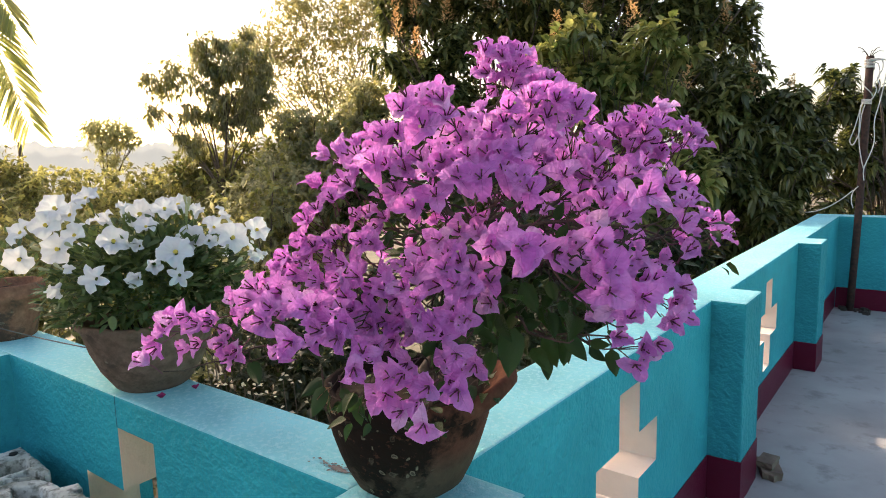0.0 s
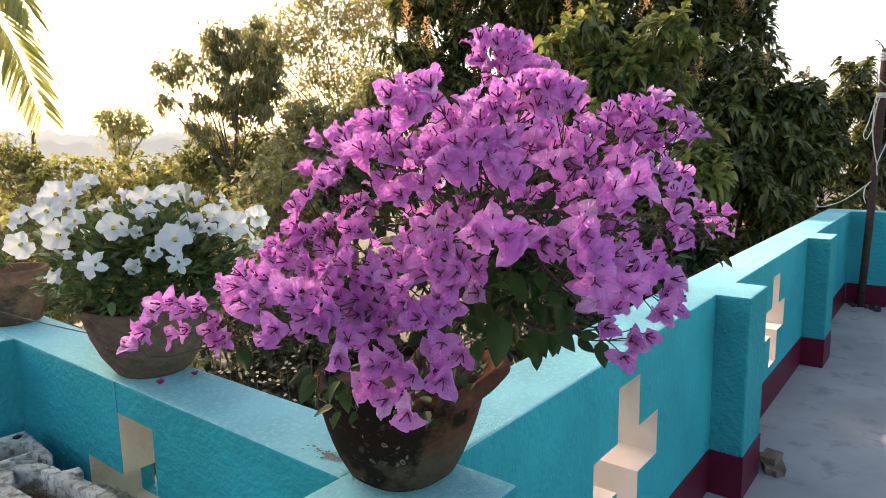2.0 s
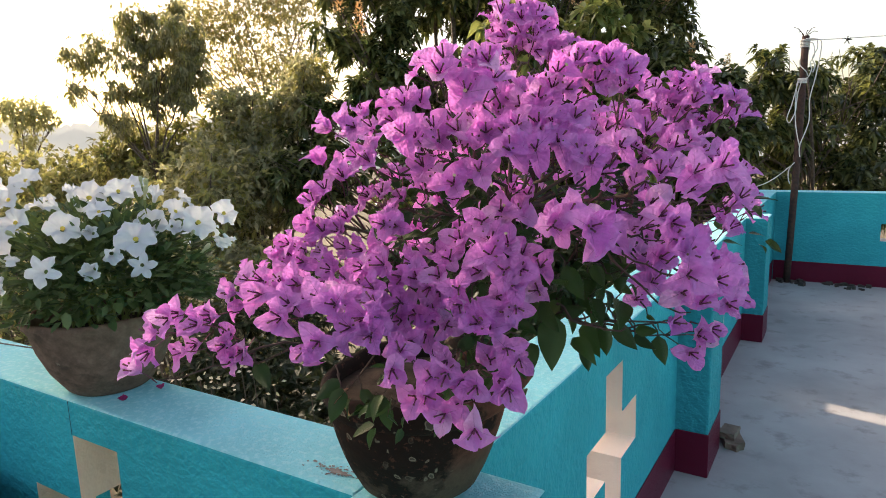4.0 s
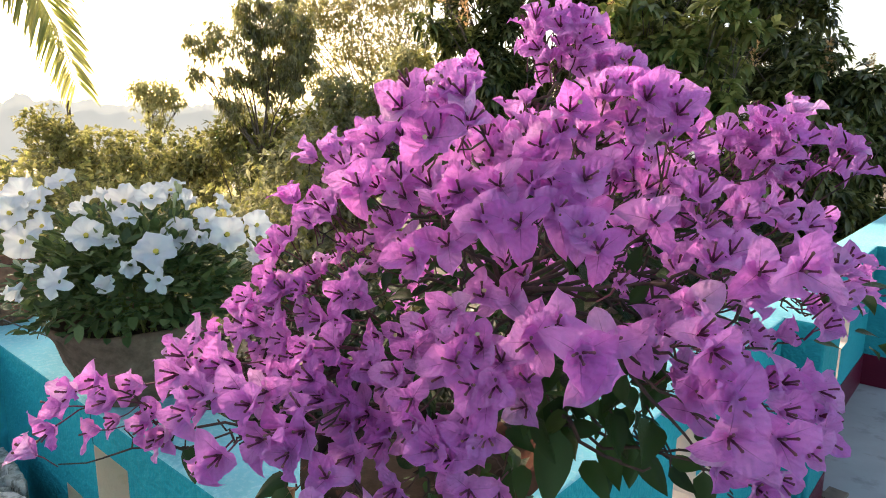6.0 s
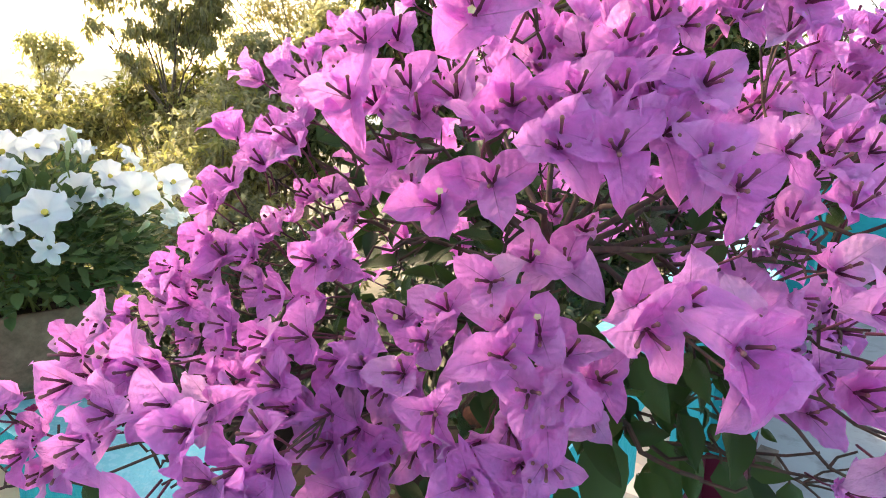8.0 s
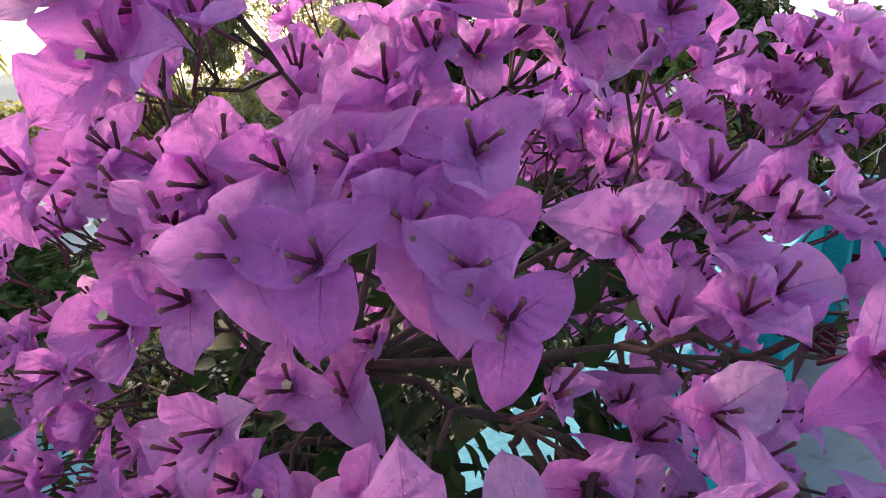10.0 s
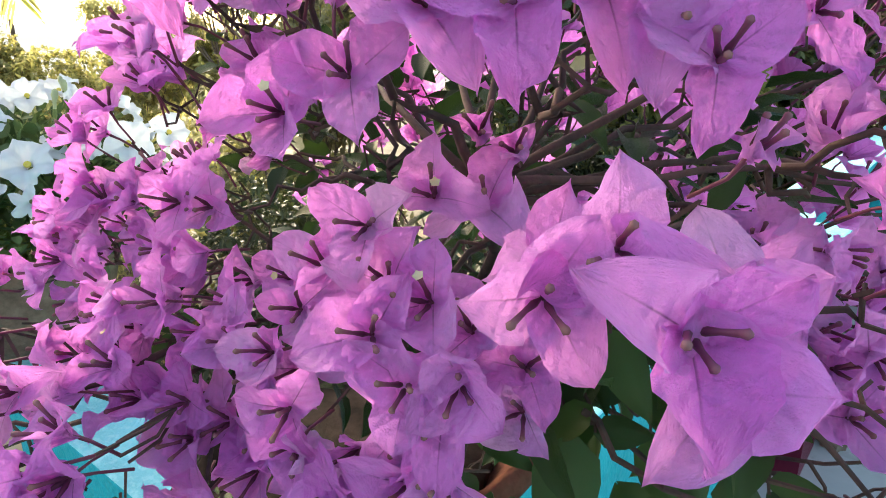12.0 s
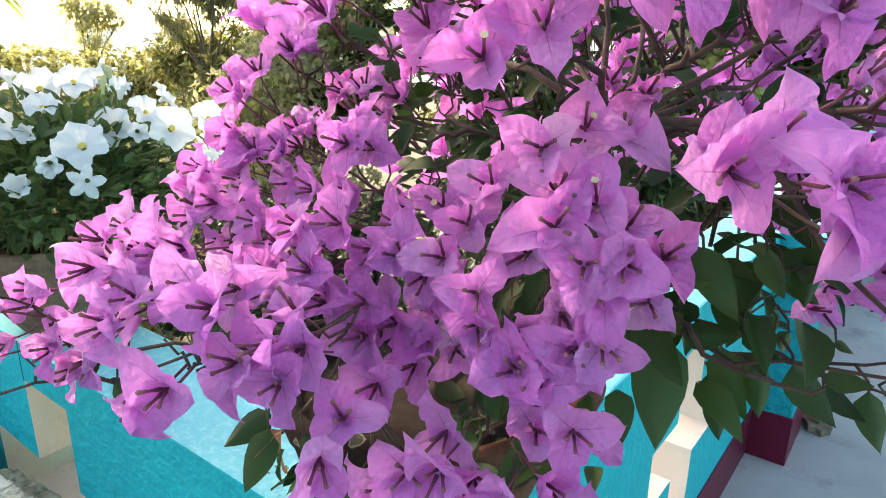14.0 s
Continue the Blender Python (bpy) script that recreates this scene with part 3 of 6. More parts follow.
def tree(name, label, root, blobs, leaf, shoots, per, length, width, trunk_r, seed, droop=0.5, shell=0.5, limbs=None, second=None, spread=0.9, bark_mat=None, rosette=False, limb_r=0.5):
    rng = np.random.default_rng(seed)
    t = thing(name, label, "tree", root, "trees beyond the parapet")
    m0 = Vector(root)
    local = [(b[0] - root[0], b[1] - root[1], b[2] - root[2], b[3]) for b in blobs]
    c = Vector(np.average(np.array(local)[:, :3], axis=0, weights=[b[3] ** 2 for b in local]).tolist())
    low = min(b[2] - b[3] for b in local)
    fork = Vector((c.x * 0.35, c.y * 0.35, max(0.9, low * 0.9)))
    random.seed(seed)
    part("trunk", tube(curve((0, 0, -0.1), fork, (0.08, -0.06, 0), 7, 0.03), [trunk_r * (1.25 - 0.6 * i / 6) for i in range(7)], 9), bark_mat or BARK, t, smooth=True)
    for b in local:
        for k in range(limbs or 2):
            end = Vector(b[:3]) + Vector(rng.normal(size=3).tolist()) * b[3] * 0.45
            pts = curve(fork, end, (0, 0, 0.12 * b[3]), 7, 0.06 * b[3])
            part("limb", tube(pts, [trunk_r * limb_r * (1 - 0.13 * i) for i in range(7)], 6), bark_mat or BARK, t, smooth=True)
            twigs = []
            for q in range(5):
                tip = Vector(b[:3]) + Vector(rng.normal(size=3).tolist()).normalized() * b[3] * 0.9
                twigs.append(tube(curve(pts[3 + q % 3], tip, (0, 0, 0.05), 5, 0.03 * b[3]), [trunk_r * limb_r * 0.32, trunk_r * limb_r * 0.26, trunk_r * limb_r * 0.2, trunk_r * limb_r * 0.14, 0.005], 4))
            tagged(part("twig_work", join(twigs), bark_mat or BARK, t), kind="stuff")
    if rosette:
        local = puffs(local, rng)
    p, d = crown_points(local, shoots, rng, shell)
    p = p + rng.normal(size=p.shape) * 0.06

    def grow(a, b):
        if rosette:
            return rosette_leaves(p[a:b], d[a:b], per, length, width, rng, droop)
        return whorl_leaves(p[a:b], d[a:b], per, length, width, rng, droop, spread)

    young = int(shoots * second[1]) if second else 0
    tagged(part("crown", grow(young, shoots), leaf, t), kind="stuff")
    if second:
        tagged(part("new_growth", grow(0, young), second[0], t, "paler young leaves"), kind="stuff")
    return t


def panicles(t, places, seed):
    """Upright feathery blossom spikes on a mango tree."""
    rng = np.random.default_rng(seed)
    for p in places:
        n_ = 150
        h = rng.uniform(0, 1, n_)
        a = rng.uniform(0, 6.28, n_)
        r = 0.115 * (1 - h * 0.8) * rng.uniform(0.2, 1, n_)
        q = np.stack([r * np.cos(a), r * np.sin(a), h * 0.42], 1)
        dd = np.stack([np.cos(a), np.sin(a), np.full(n_, 0.8)], 1) + rng.normal(size=(n_, 3)) * 0.3
        ob = part("blossom_spike", leaf_batch(q, dd, np.tile([0, 0, 1.0], (n_, 1)), np.full(n_, 0.045), np.full(n_, 0.022), 0.3, 0.1), PANICLE, t, "yellow-brown mango blossom spike")
        tagged(ob, kind="stuff").location = Vector(p) - t.location


G = -3.3
mango = tree("mango_tree", "large dark mango tree with blossom spikes", (-5.2, 8.6, G),
     [(-5.90, 8.22, 3.61, 1.20), (-6.00, 7.23, 2.84, 0.65), (-5.95, 6.84, 1.70, 0.85), (-5.04, 9.35, 4.32, 1.50), (-3.46, 10.50, 3.83, 0.98), (-4.47, 9.79, 2.83, 1.37), (-5.46, 7.87, 2.18, 1.18), (-4.71, 7.74, 1.03, 1.29), (-6.30, 6.37, 1.06, 0.72), (-6.30, 7.33, 3.63, 0.45), (-2.94, 10.84, 3.46, 0.78), (-2.90, 10.19, 2.54, 0.86), (-3.61, 10.21, 2.86, 1.07), (-4.46, 9.17, 2.17, 1.05), (-4.34, 9.50, 3.55, 0.75), (-4.62, 9.12, 3.37, 0.6)],
     MANGO_DARK, 5200, 11, 0.165, 0.38, 0.22, 11, 0.4, 0.4, 2, (MANGO, 0.45), rosette=True, limb_r=0.3)
panicles(mango, [(-5.53, 6.40, 3.05), (-5.37, 6.6, 2.8), (-6.01, 6.92, 3.61), (-5.78, 7.08, 3.48), (-5.37, 7.25, 3.37), (-4.95, 7.74, 3.57), (-4.58, 8.04, 3.60), (-2.48, 10.15, 3.33), (-3.98, 8.74, 3.46)], 3)
near = tree("mango_tree", "young mango tree with glossy drooping leaves", (-3.0, 7.2, G),
     [(-3.16, 6.72, 2.83, 0.23), (-3.29, 6.38, 2.63, 0.19), (-3.14, 6.99, 2.60, 0.23), (-2.78, 6.68, 2.39, 0.19), (-2.39, 6.84, 2.71, 0.25), (-2.21, 6.99, 2.50, 0.20), (-2.68, 6.98, 2.49, 0.20), (-3.09, 6.65, 2.28, 0.22), (-3.43, 6.84, 2.47, 0.18), (-2.36, 7.38, 2.17, 0.19), (-2.51, 7.03, 2.23, 0.17), (-2.06, 7.50, 1.65, 0.25), (-2.12, 7.27, 1.40, 0.23), (-2.85, 6.95, 2.13, 0.23), (-3.04, 7.09, 1.90, 0.25), (-1.96, 7.12, 1.19, 0.26), (-2.35, 6.97, 1.80, 0.24), (-2.69, 6.92, 1.57, 0.29), (-3.23, 6.75, 1.96, 0.27), (-2.82, 6.88, 0.83, 0.6)],
     MANGO, 560, 10, 0.18, 0.46, 0.08, 12, 0.4, 0.6, 1, (MANGO_PALE, 0.65), rosette=True, limb_r=0.25)
panicles(near, [(-2.77, 7.33, 2.92), (-3.4, 6.7, 2.7)], 4)
rear = tree("mango_tree", "dense dark mango tree behind the parapet", (-2.0, 9.6, G),
     [(-2.51, 9.15, 2.12, 0.73), (-1.99, 9.75, 1.80, 0.79), (-2.23, 9.05, 1.05, 0.84), (-1.58, 9.97, 1.25, 0.71), (-2.78, 8.68, 0.69, 0.69), (-2.07, 9.96, 2.59, 0.30), (-1.53, 9.88, 0.47, 0.71), (-2.2, 9.3, -0.2, 0.9), (-3.2, 8.4, -0.2, 0.9), (-1.96, 10.30, 1.90, 0.62), (-1.57, 10.84, 1.72, 0.5)],
     MANGO_DARK, 2000, 11, 0.17, 0.42, 0.14, 17, 0.5, 0.5, 2, (MANGO, 0.4), rosette=True, limb_r=0.3)
panicles(rear, [(-1.90, 9.26, 2.23), (-1.54, 9.90, 2.09), (-2.29, 8.24, 1.09), (-2.5, 8.5, 2.3)], 5)
tree("mango_tree", "dark mango tree with thin upper shoots beyond the terrace end", (-0.4, 12.2, G),
     [(-1.12, 11.52, 2.14, 0.60), (-0.66, 12.13, 2.14, 0.66), (-1.34, 11.20, 1.30, 0.75), (-0.74, 11.91, 1.19, 0.79), (-0.09, 12.77, 1.78, 0.89), (0.32, 13.40, 2.04, 1.09), (-1.16, 11.68, 2.49, 0.30), (-0.6, 11.8, 0.1, 1.0), (0.8, 12.6, 0.6, 1.2), (-1.4, 11.2, 0.2, 0.9)],
     MANGO_DARK, 1500, 11, 0.175, 0.40, 0.16, 13, 0.5, 0.5, 2, (MANGO, 0.3), rosette=True, limb_r=0.3)
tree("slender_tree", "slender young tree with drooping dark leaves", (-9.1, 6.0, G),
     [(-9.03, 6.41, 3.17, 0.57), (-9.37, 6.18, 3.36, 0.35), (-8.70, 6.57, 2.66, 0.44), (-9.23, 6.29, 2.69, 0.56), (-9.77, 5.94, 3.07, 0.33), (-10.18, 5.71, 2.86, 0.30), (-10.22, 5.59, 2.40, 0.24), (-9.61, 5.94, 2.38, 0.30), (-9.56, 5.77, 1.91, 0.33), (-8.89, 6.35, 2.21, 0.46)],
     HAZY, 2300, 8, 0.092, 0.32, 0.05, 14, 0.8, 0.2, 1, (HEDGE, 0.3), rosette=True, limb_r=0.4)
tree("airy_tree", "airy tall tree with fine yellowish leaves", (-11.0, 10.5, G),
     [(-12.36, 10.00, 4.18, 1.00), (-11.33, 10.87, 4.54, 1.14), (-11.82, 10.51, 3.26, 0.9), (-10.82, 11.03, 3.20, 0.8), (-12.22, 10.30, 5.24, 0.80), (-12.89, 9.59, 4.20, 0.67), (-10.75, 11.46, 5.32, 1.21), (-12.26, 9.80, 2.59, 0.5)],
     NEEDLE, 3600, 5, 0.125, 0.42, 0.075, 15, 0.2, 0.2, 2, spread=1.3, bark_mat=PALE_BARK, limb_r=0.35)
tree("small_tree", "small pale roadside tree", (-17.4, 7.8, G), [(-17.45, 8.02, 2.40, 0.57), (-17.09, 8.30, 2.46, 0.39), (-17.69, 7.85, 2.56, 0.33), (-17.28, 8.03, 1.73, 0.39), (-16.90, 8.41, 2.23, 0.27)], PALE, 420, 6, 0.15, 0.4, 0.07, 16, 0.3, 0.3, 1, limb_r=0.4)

# unseen tall tree, added towards the sun to shade the corner with the pots
tree("added_shade_tree", "unseen tall dense tree added to shade the corner of the terrace", (-32.0, 5.2, G),
     [(-32.0, 5.35, 15.1, 1.5), (-32.3, 3.6, 15.3, 1.7), (-31.6, 4.6, 13.5, 1.5), (-32.2, 2.8, 13.7, 1.6), (-31.8, 3.4, 12.1, 1.4), (-32.1, 6.6, 14.5, 1.3), (-31.9, 7.6, 14.9, 1.3), (-32.2, 6.9, 13.4, 1.3)],
     MANGO_DARK, 3000, 9, 0.34, 0.42, 0.3, 31, 0.4, 0.2, 2, limb_r=0.35)


def shrub(label, blobs, leaf, shoots, per, length, width, seed, second=None, name="shrub"):
    rng = np.random.default_rng(seed)
    x, y = blobs[0][0], blobs[0][1]
    t = thing(name, label, "shrub", (x, y, G), "shrubs beyond the parapet")
    local = [(b[0] - x, b[1] - y, b[2] - G, b[3]) for b in blobs]
    for b in local:
        for k in range(3):
            end = Vector(b[:3]) + Vector(rng.normal(size=3).tolist()) * b[3] * 0.4
            part("stem", tube(curve((0.1 * k, 0.07 * k, 0), end, (0, 0, 0.1), 6, 0.05), [0.035, 0.03, 0.024, 0.018, 0.012, 0.006], 5), BARK, t)
    p, d = crown_points(local, shoots, rng, 0.35)
    if second:
        # a third of the shoots take a second tone whose colour stands for sunlight
        cut = shoots // 3
        tagged(part("foliage", whorl_leaves(p[cut:], d[cut:], per, length, width, rng, 0.25), leaf, t), kind="stuff")
        tagged(part("new_growth", whorl_leaves(p[:cut], d[:cut], per, length, width, rng, 0.25), second, t, "leaves of a second tone, coloured as if sunlit"), kind="stuff")
    else:
        tagged(part("foliage", whorl_leaves(p, d, per, length, width, rng, 0.25), leaf, t), kind="stuff")
    return t


shrub("yellow-green shrub in morning haze", [(-12.50, 5.52, 1.05, 0.59), (-13.40, 5.09, 1.1, 0.54), (-11.63, 5.96, 1.15, 0.53), (-10.91, 6.10, 1.0, 0.56), (-14.22, 4.67, 1.0, 0.66), (-14.7, 4.6, 1.6, 0.5), (-14.2, 4.8, 1.35, 0.45), (-11.37, 5.67, 0.5, 0.82), (-13.0, 5.0, 0.2, 0.9)], HEDGE, 2000, 7, 0.13, 0.5, 21, SHRUB)
shrub("yellow-green shrub under the slender tree", [(-10.02, 6.48, 1.40, 0.60), (-10.23, 6.07, 1.36, 0.44), (-9.05, 6.74, 1.45, 0.63), (-8.99, 6.42, 0.80, 0.85), (-8.43, 6.95, 1.35, 0.66), (-7.62, 6.69, 0.70, 0.80)], SHRUB, 2000, 7, 0.14, 0.45, 22, MANGO_PALE)
shrub("olive shrub with fine leaves close to the parapet", [(-5.6, 2.0, 0.75, 0.7), (-5.2, 1.5, 0.4, 0.7), (-5.9, 1.2, 0.6, 0.75), (-5.0, 2.3, -0.3, 0.9)], SHRUB, 2200, 7, 0.08, 0.5, 23, HEDGE)
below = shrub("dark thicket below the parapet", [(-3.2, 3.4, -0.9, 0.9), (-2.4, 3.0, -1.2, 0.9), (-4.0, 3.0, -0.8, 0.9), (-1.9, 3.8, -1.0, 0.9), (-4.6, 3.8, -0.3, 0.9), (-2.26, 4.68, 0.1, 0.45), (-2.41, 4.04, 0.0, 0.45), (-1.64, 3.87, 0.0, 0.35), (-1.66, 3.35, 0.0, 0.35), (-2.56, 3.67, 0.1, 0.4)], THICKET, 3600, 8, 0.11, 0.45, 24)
bl = random.Random(41)
bases, ways, ups_ = [], [], []
for x, y, z in ((-2.45, 1.58, 0.60), (-2.40, 1.61, 0.52), (-2.36, 1.66, 0.48), (-2.30, 1.72, 0.46), (-2.23, 1.85, 0.50), (-2.14, 1.90, 0.38), (-2.23, 1.77, 0.37), (-2.50, 1.52, 0.64), (-2.02, 1.98, 0.30)):
    for k in range(bl.randint(4, 10)):
        bases.append(Vector((x + bl.gauss(0, 0.03), y + bl.gauss(0, 0.03), z + bl.gauss(0, 0.03))) - below.location)
        ways.append((bl.gauss(0, 1), bl.gauss(0, 1), bl.gauss(0, 0.6)))
        ups_.append((0.4, -0.4, 1.0))
bases, ways, ups_ = np.array([tuple(b) for b in bases]), np.array(ways), np.array(ups_)
ways = ways / np.linalg.norm(ways, axis=1, keepdims=True)
tagged(part("blossom", leaf_batch(bases, ways, ups_, np.full(len(bases), 0.024), np.full(len(bases), 0.016), 0.2, 0.1), BLOSSOM_FAR, below, "small cream blossoms"), kind="stuff")
stalk_lines = [tube([tuple(b), tuple(b + np.array([0.0, 0.02, -0.25])), tuple(b + np.array([-0.05, 0.25, -0.9]))], [0.002, 0.003, 0.004], 3) for b in bases[::5]]
tagged(part("twig_work", join(stalk_lines), BARK, below), kind="stuff")
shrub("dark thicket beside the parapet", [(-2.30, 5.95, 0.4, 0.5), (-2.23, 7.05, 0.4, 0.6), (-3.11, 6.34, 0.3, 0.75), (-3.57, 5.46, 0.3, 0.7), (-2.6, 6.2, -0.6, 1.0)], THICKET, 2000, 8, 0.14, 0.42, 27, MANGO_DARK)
# haze-tinted leaves put the backlight on these two thickets into their colour
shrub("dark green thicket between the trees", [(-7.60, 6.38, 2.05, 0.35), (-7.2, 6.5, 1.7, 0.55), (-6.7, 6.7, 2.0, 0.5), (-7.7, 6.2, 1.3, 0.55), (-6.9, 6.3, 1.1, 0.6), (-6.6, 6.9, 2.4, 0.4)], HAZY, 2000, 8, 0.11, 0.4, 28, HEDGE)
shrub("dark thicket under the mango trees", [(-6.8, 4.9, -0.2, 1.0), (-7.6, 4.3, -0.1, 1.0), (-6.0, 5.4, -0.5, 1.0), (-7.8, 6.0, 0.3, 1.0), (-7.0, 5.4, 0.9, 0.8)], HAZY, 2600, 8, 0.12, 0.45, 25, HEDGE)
shrub("far green shrub with haze put into its leaf colour", [(-19.0, 6.0, -0.4, 1.6), (-18.0, 8.0, -0.2, 1.6), (-19.5, 3.6, -0.3, 1.8), (-17.0, 10.0, 0.0, 1.6), (-20.0, 1.5, -0.2, 1.8)], HEDGE, 1800, 6, 0.26, 0.5, 26, NEEDLE)


def palm(root, top, fronds):
    t = thing("coconut_palm", "coconut palm with arching fronds", "palm tree", root, "trees beyond the parapet")
    r0, c = Vector(root), Vector(top) - Vector(root)
    part("trunk", tube(curve((0, 0, 0), c, (0.3, 0.1, 0), 10), [0.17 - 0.006 * i for i in range(10)], 10), BARK, t, smooth=True)
    rng = np.random.default_rng(5)
    for az, el, ln, drop, twist in fronds:
        d = Vector((math.cos(az), math.sin(az), 0))
        pts = []
        for i in range(12):
            s = i / 11
            pts.append(c + d * ln * (s * math.cos(el) * (1 - 0.25 * s)) + Vector((0, 0, ln * (math.sin(el) * s - drop * s * s))))
        fr = part("frond", tube(pts, [0.03 - 0.0022 * i for i in range(12)], 5), PALM, t)
        base, dr, ups = [], [], []
        for i in range(84):
            s = 0.12 + 0.88 * i / 83
            k = min(int(s * 11), 10)
            p = pts[k].lerp(pts[k + 1], s * 11 - k)
            along = (pts[k + 1] - pts[k]).normalized()
            side = along.cross(Vector((0, 0, 1))).normalized()
            side = side * math.cos(twist) + along.cross(side) * math.sin(twist)
            for sg in (-1, 1):
                base.append(p)
                dr.append(along * 0.6 + side * sg * 0.7 + Vector((0, 0, -0.3)) + Vector(rng.normal(size=3).tolist()) * 0.07)
                ups.append(along.cross(side) + Vector(rng.normal(size=3).tolist()) * 0.2)
        ln_ = np.array([0.95 * (0.4 + 0.6 * math.sin(2.9 * (0.12 + 0.88 * (i // 2) / 83))) for i in range(168)])
        tagged(part("leaf_fringe", leaf_batch(base, dr, ups, ln_, np.full(168, 0.055), 0.4, 0.3, 3), PALM, fr), kind="stuff")


palm((-15.69, 2.95, G), (-15.52, 3.23, 5.12), [(0.664, 0.45, 3.9, 1.127, 1.1), (0.664, 0.6, 4.2, 0.775, 0.3), (0.0, 0.7, 3.4, 0.7, 0.2), (-0.8, 0.5, 3.4, 0.6, 0.2), (2.2, 0.6, 3.4, 0.7, 0.2), (3.6, 0.5, 3.4, 0.7, 0.2), (1.6, 0.3, 3.0, 0.9, 0.2), (4.8, 0.6, 3.2, 0.6, 0.2)])

# far tree line; the haze is painted as a pale, faintly glowing colour
HAZE, haze_tree, haze_b = mat("painted_haze", (0.5, 0.5, 0.46), 1.0)
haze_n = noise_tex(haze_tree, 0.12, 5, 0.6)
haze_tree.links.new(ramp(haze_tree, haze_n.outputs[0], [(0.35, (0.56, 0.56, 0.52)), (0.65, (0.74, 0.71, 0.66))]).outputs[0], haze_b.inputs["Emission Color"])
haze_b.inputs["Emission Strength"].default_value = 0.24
verts, faces = [], []
for d, low, wild, phase in ((150, 7.6, 3.2, 0.0), (118, 5.0, 2.2, 40.0)):
    m_ = 700
    ridge = []
    for k in range(m_):
        a = radians(20 + 150 * k / (m_ - 1))
        h = low - 1.2 + 0.35 * wild * noise.fractal(Vector((k * 0.02 + phase, 0, 0)), 1.0, 2.0, 4) + 2.6 * abs(noise.noise(Vector((k * 0.1 + phase, 3, 0)))) + 1.0 * abs(noise.noise(Vector((k * 0.31 + phase, 5, 0)))) + 0.35 * noise.noise(Vector((k * 0.9, 7, 0)))
        ridge.append((math.cos(a) * d, math.sin(a) * d, max(0.6, h)))
    o = len(verts)
    verts += [(x, y, G) for x, y, z in ridge] + ridge + [(x * 1.1, y * 1.1, G) for x, y, z in ridge]
    faces += [(o + i, o + i + 1, o + m_ + i + 1, o + m_ + i) for i in range(m_ - 1)] + [(o + m_ + i, o + m_ + i + 1, o + 2 * m_ + i + 1, o + 2 * m_ + i) for i in range(m_ - 1)]
tagged(part("backdrop", (verts, faces), HAZE, None), "far tree line with morning haze painted into its pale glowing colour", "backdrop", kind="structure")
post = thing("post", "dark weathered post among far shrubs", "post", (-15.94, 5.48, G))
part("shaft", tube([(0, 0, 0), (0.02, 0, 3.0), (0.0, 0.01, 5.45)], [0.055, 0.05, 0.042], 8), BARK, post, smooth=True)


# ---- iron pole at the end of the terrace ----
pole = thing("iron_pole", "rusty iron pole with cords tied round it", "pole", (-0.475, FAR_Y - 0.1, 0))
part("post", tube(curve((0, 0, 0), (0.035, 0, 2.3), (0.008, 0, 0), 8), 0.031, 10), RUST, pole, smooth=True)
def flowing(points, n=8):
    """A rounded line through the points."""
    p = [Vector(q) for q in points]
    p = [p[0] * 2 - p[1]] + p + [p[-1] * 2 - p[-2]]
    line = []
    for a, b, c, d in zip(p, p[1:], p[2:], p[3:]):
        for k in range(n):
            t = k / n
            line.append(0.5 * (2 * b + (c - a) * t + (2 * a - 5 * b + 4 * c - d) * t * t + (3 * b - a - 3 * c + d) * t ** 3))
    return line + [p[-2]]


def wound(z0, z1, turns, r=0.037):
    """A cord wound round the pole."""
    return [(0.0152 * z + r * math.cos(a), r * math.sin(a), z) for a, z in zip(np.linspace(0, 6.283 * turns, 14 * turns), np.linspace(z0, z1, 14 * turns))]


for z0, z1, turns in ((2.275, 2.20, 6), (1.93, 1.885, 4)):
    part("tie", tube(wound(z0, z1, turns), 0.0055, 5), WIRE, pole, "white cord wound round the pole", True)
part("tie", tube(wound(2.2, 1.95, 1, 0.039), 0.0045, 5), WIRE, pole, "white cord wound round the pole", True)
for cord_line in ([(0.05, -0.04, 2.26), (0.15, -0.05, 2.25), (0.165, -0.05, 2.16), (0.134, -0.05, 1.92), (0.10, -0.05, 1.73), (0.105, -0.05, 1.53), (0.045, -0.045, 1.32), (0.05, -0.045, 1.21)],
                  [(0.0, -0.04, 1.90), (-0.02, -0.045, 1.80), (-0.045, -0.05, 1.68), (-0.075, -0.05, 1.57), (-0.05, -0.05, 1.53), (-0.01, -0.045, 1.63), (0.0, -0.04, 1.78), (0.02, -0.04, 1.88)],
                  [(-0.01, -0.042, 1.88), (-0.012, -0.045, 1.72), (-0.005, -0.045, 1.55), (0.02, -0.045, 1.40), (0.045, -0.045, 1.30)],
                  [(0.05, -0.04, 2.24), (0.10, -0.055, 2.22), (0.115, -0.05, 2.12), (0.085, -0.05, 2.06), (0.10, -0.05, 2.00), (0.075, -0.05, 1.93), (0.03, -0.04, 1.90)],
                  [(0.04, -0.04, 2.27), (0.12, -0.045, 2.26), (0.135, -0.05, 2.18), (0.10, -0.05, 2.10), (0.125, -0.05, 2.03), (0.11, -0.05, 1.97)]):
    part("cord", tube(flowing(cord_line), 0.0047, 5), WIRE, pole, "loose white cord", True)
part("cord", tube(flowing([(0.01, -0.04, 1.16), (-0.03, -0.04, 1.10), (-0.035, -0.045, 1.02), (-0.02, -0.04, 0.96)]), 0.0047, 5), WIRE, pole, "short loop of cord", True)
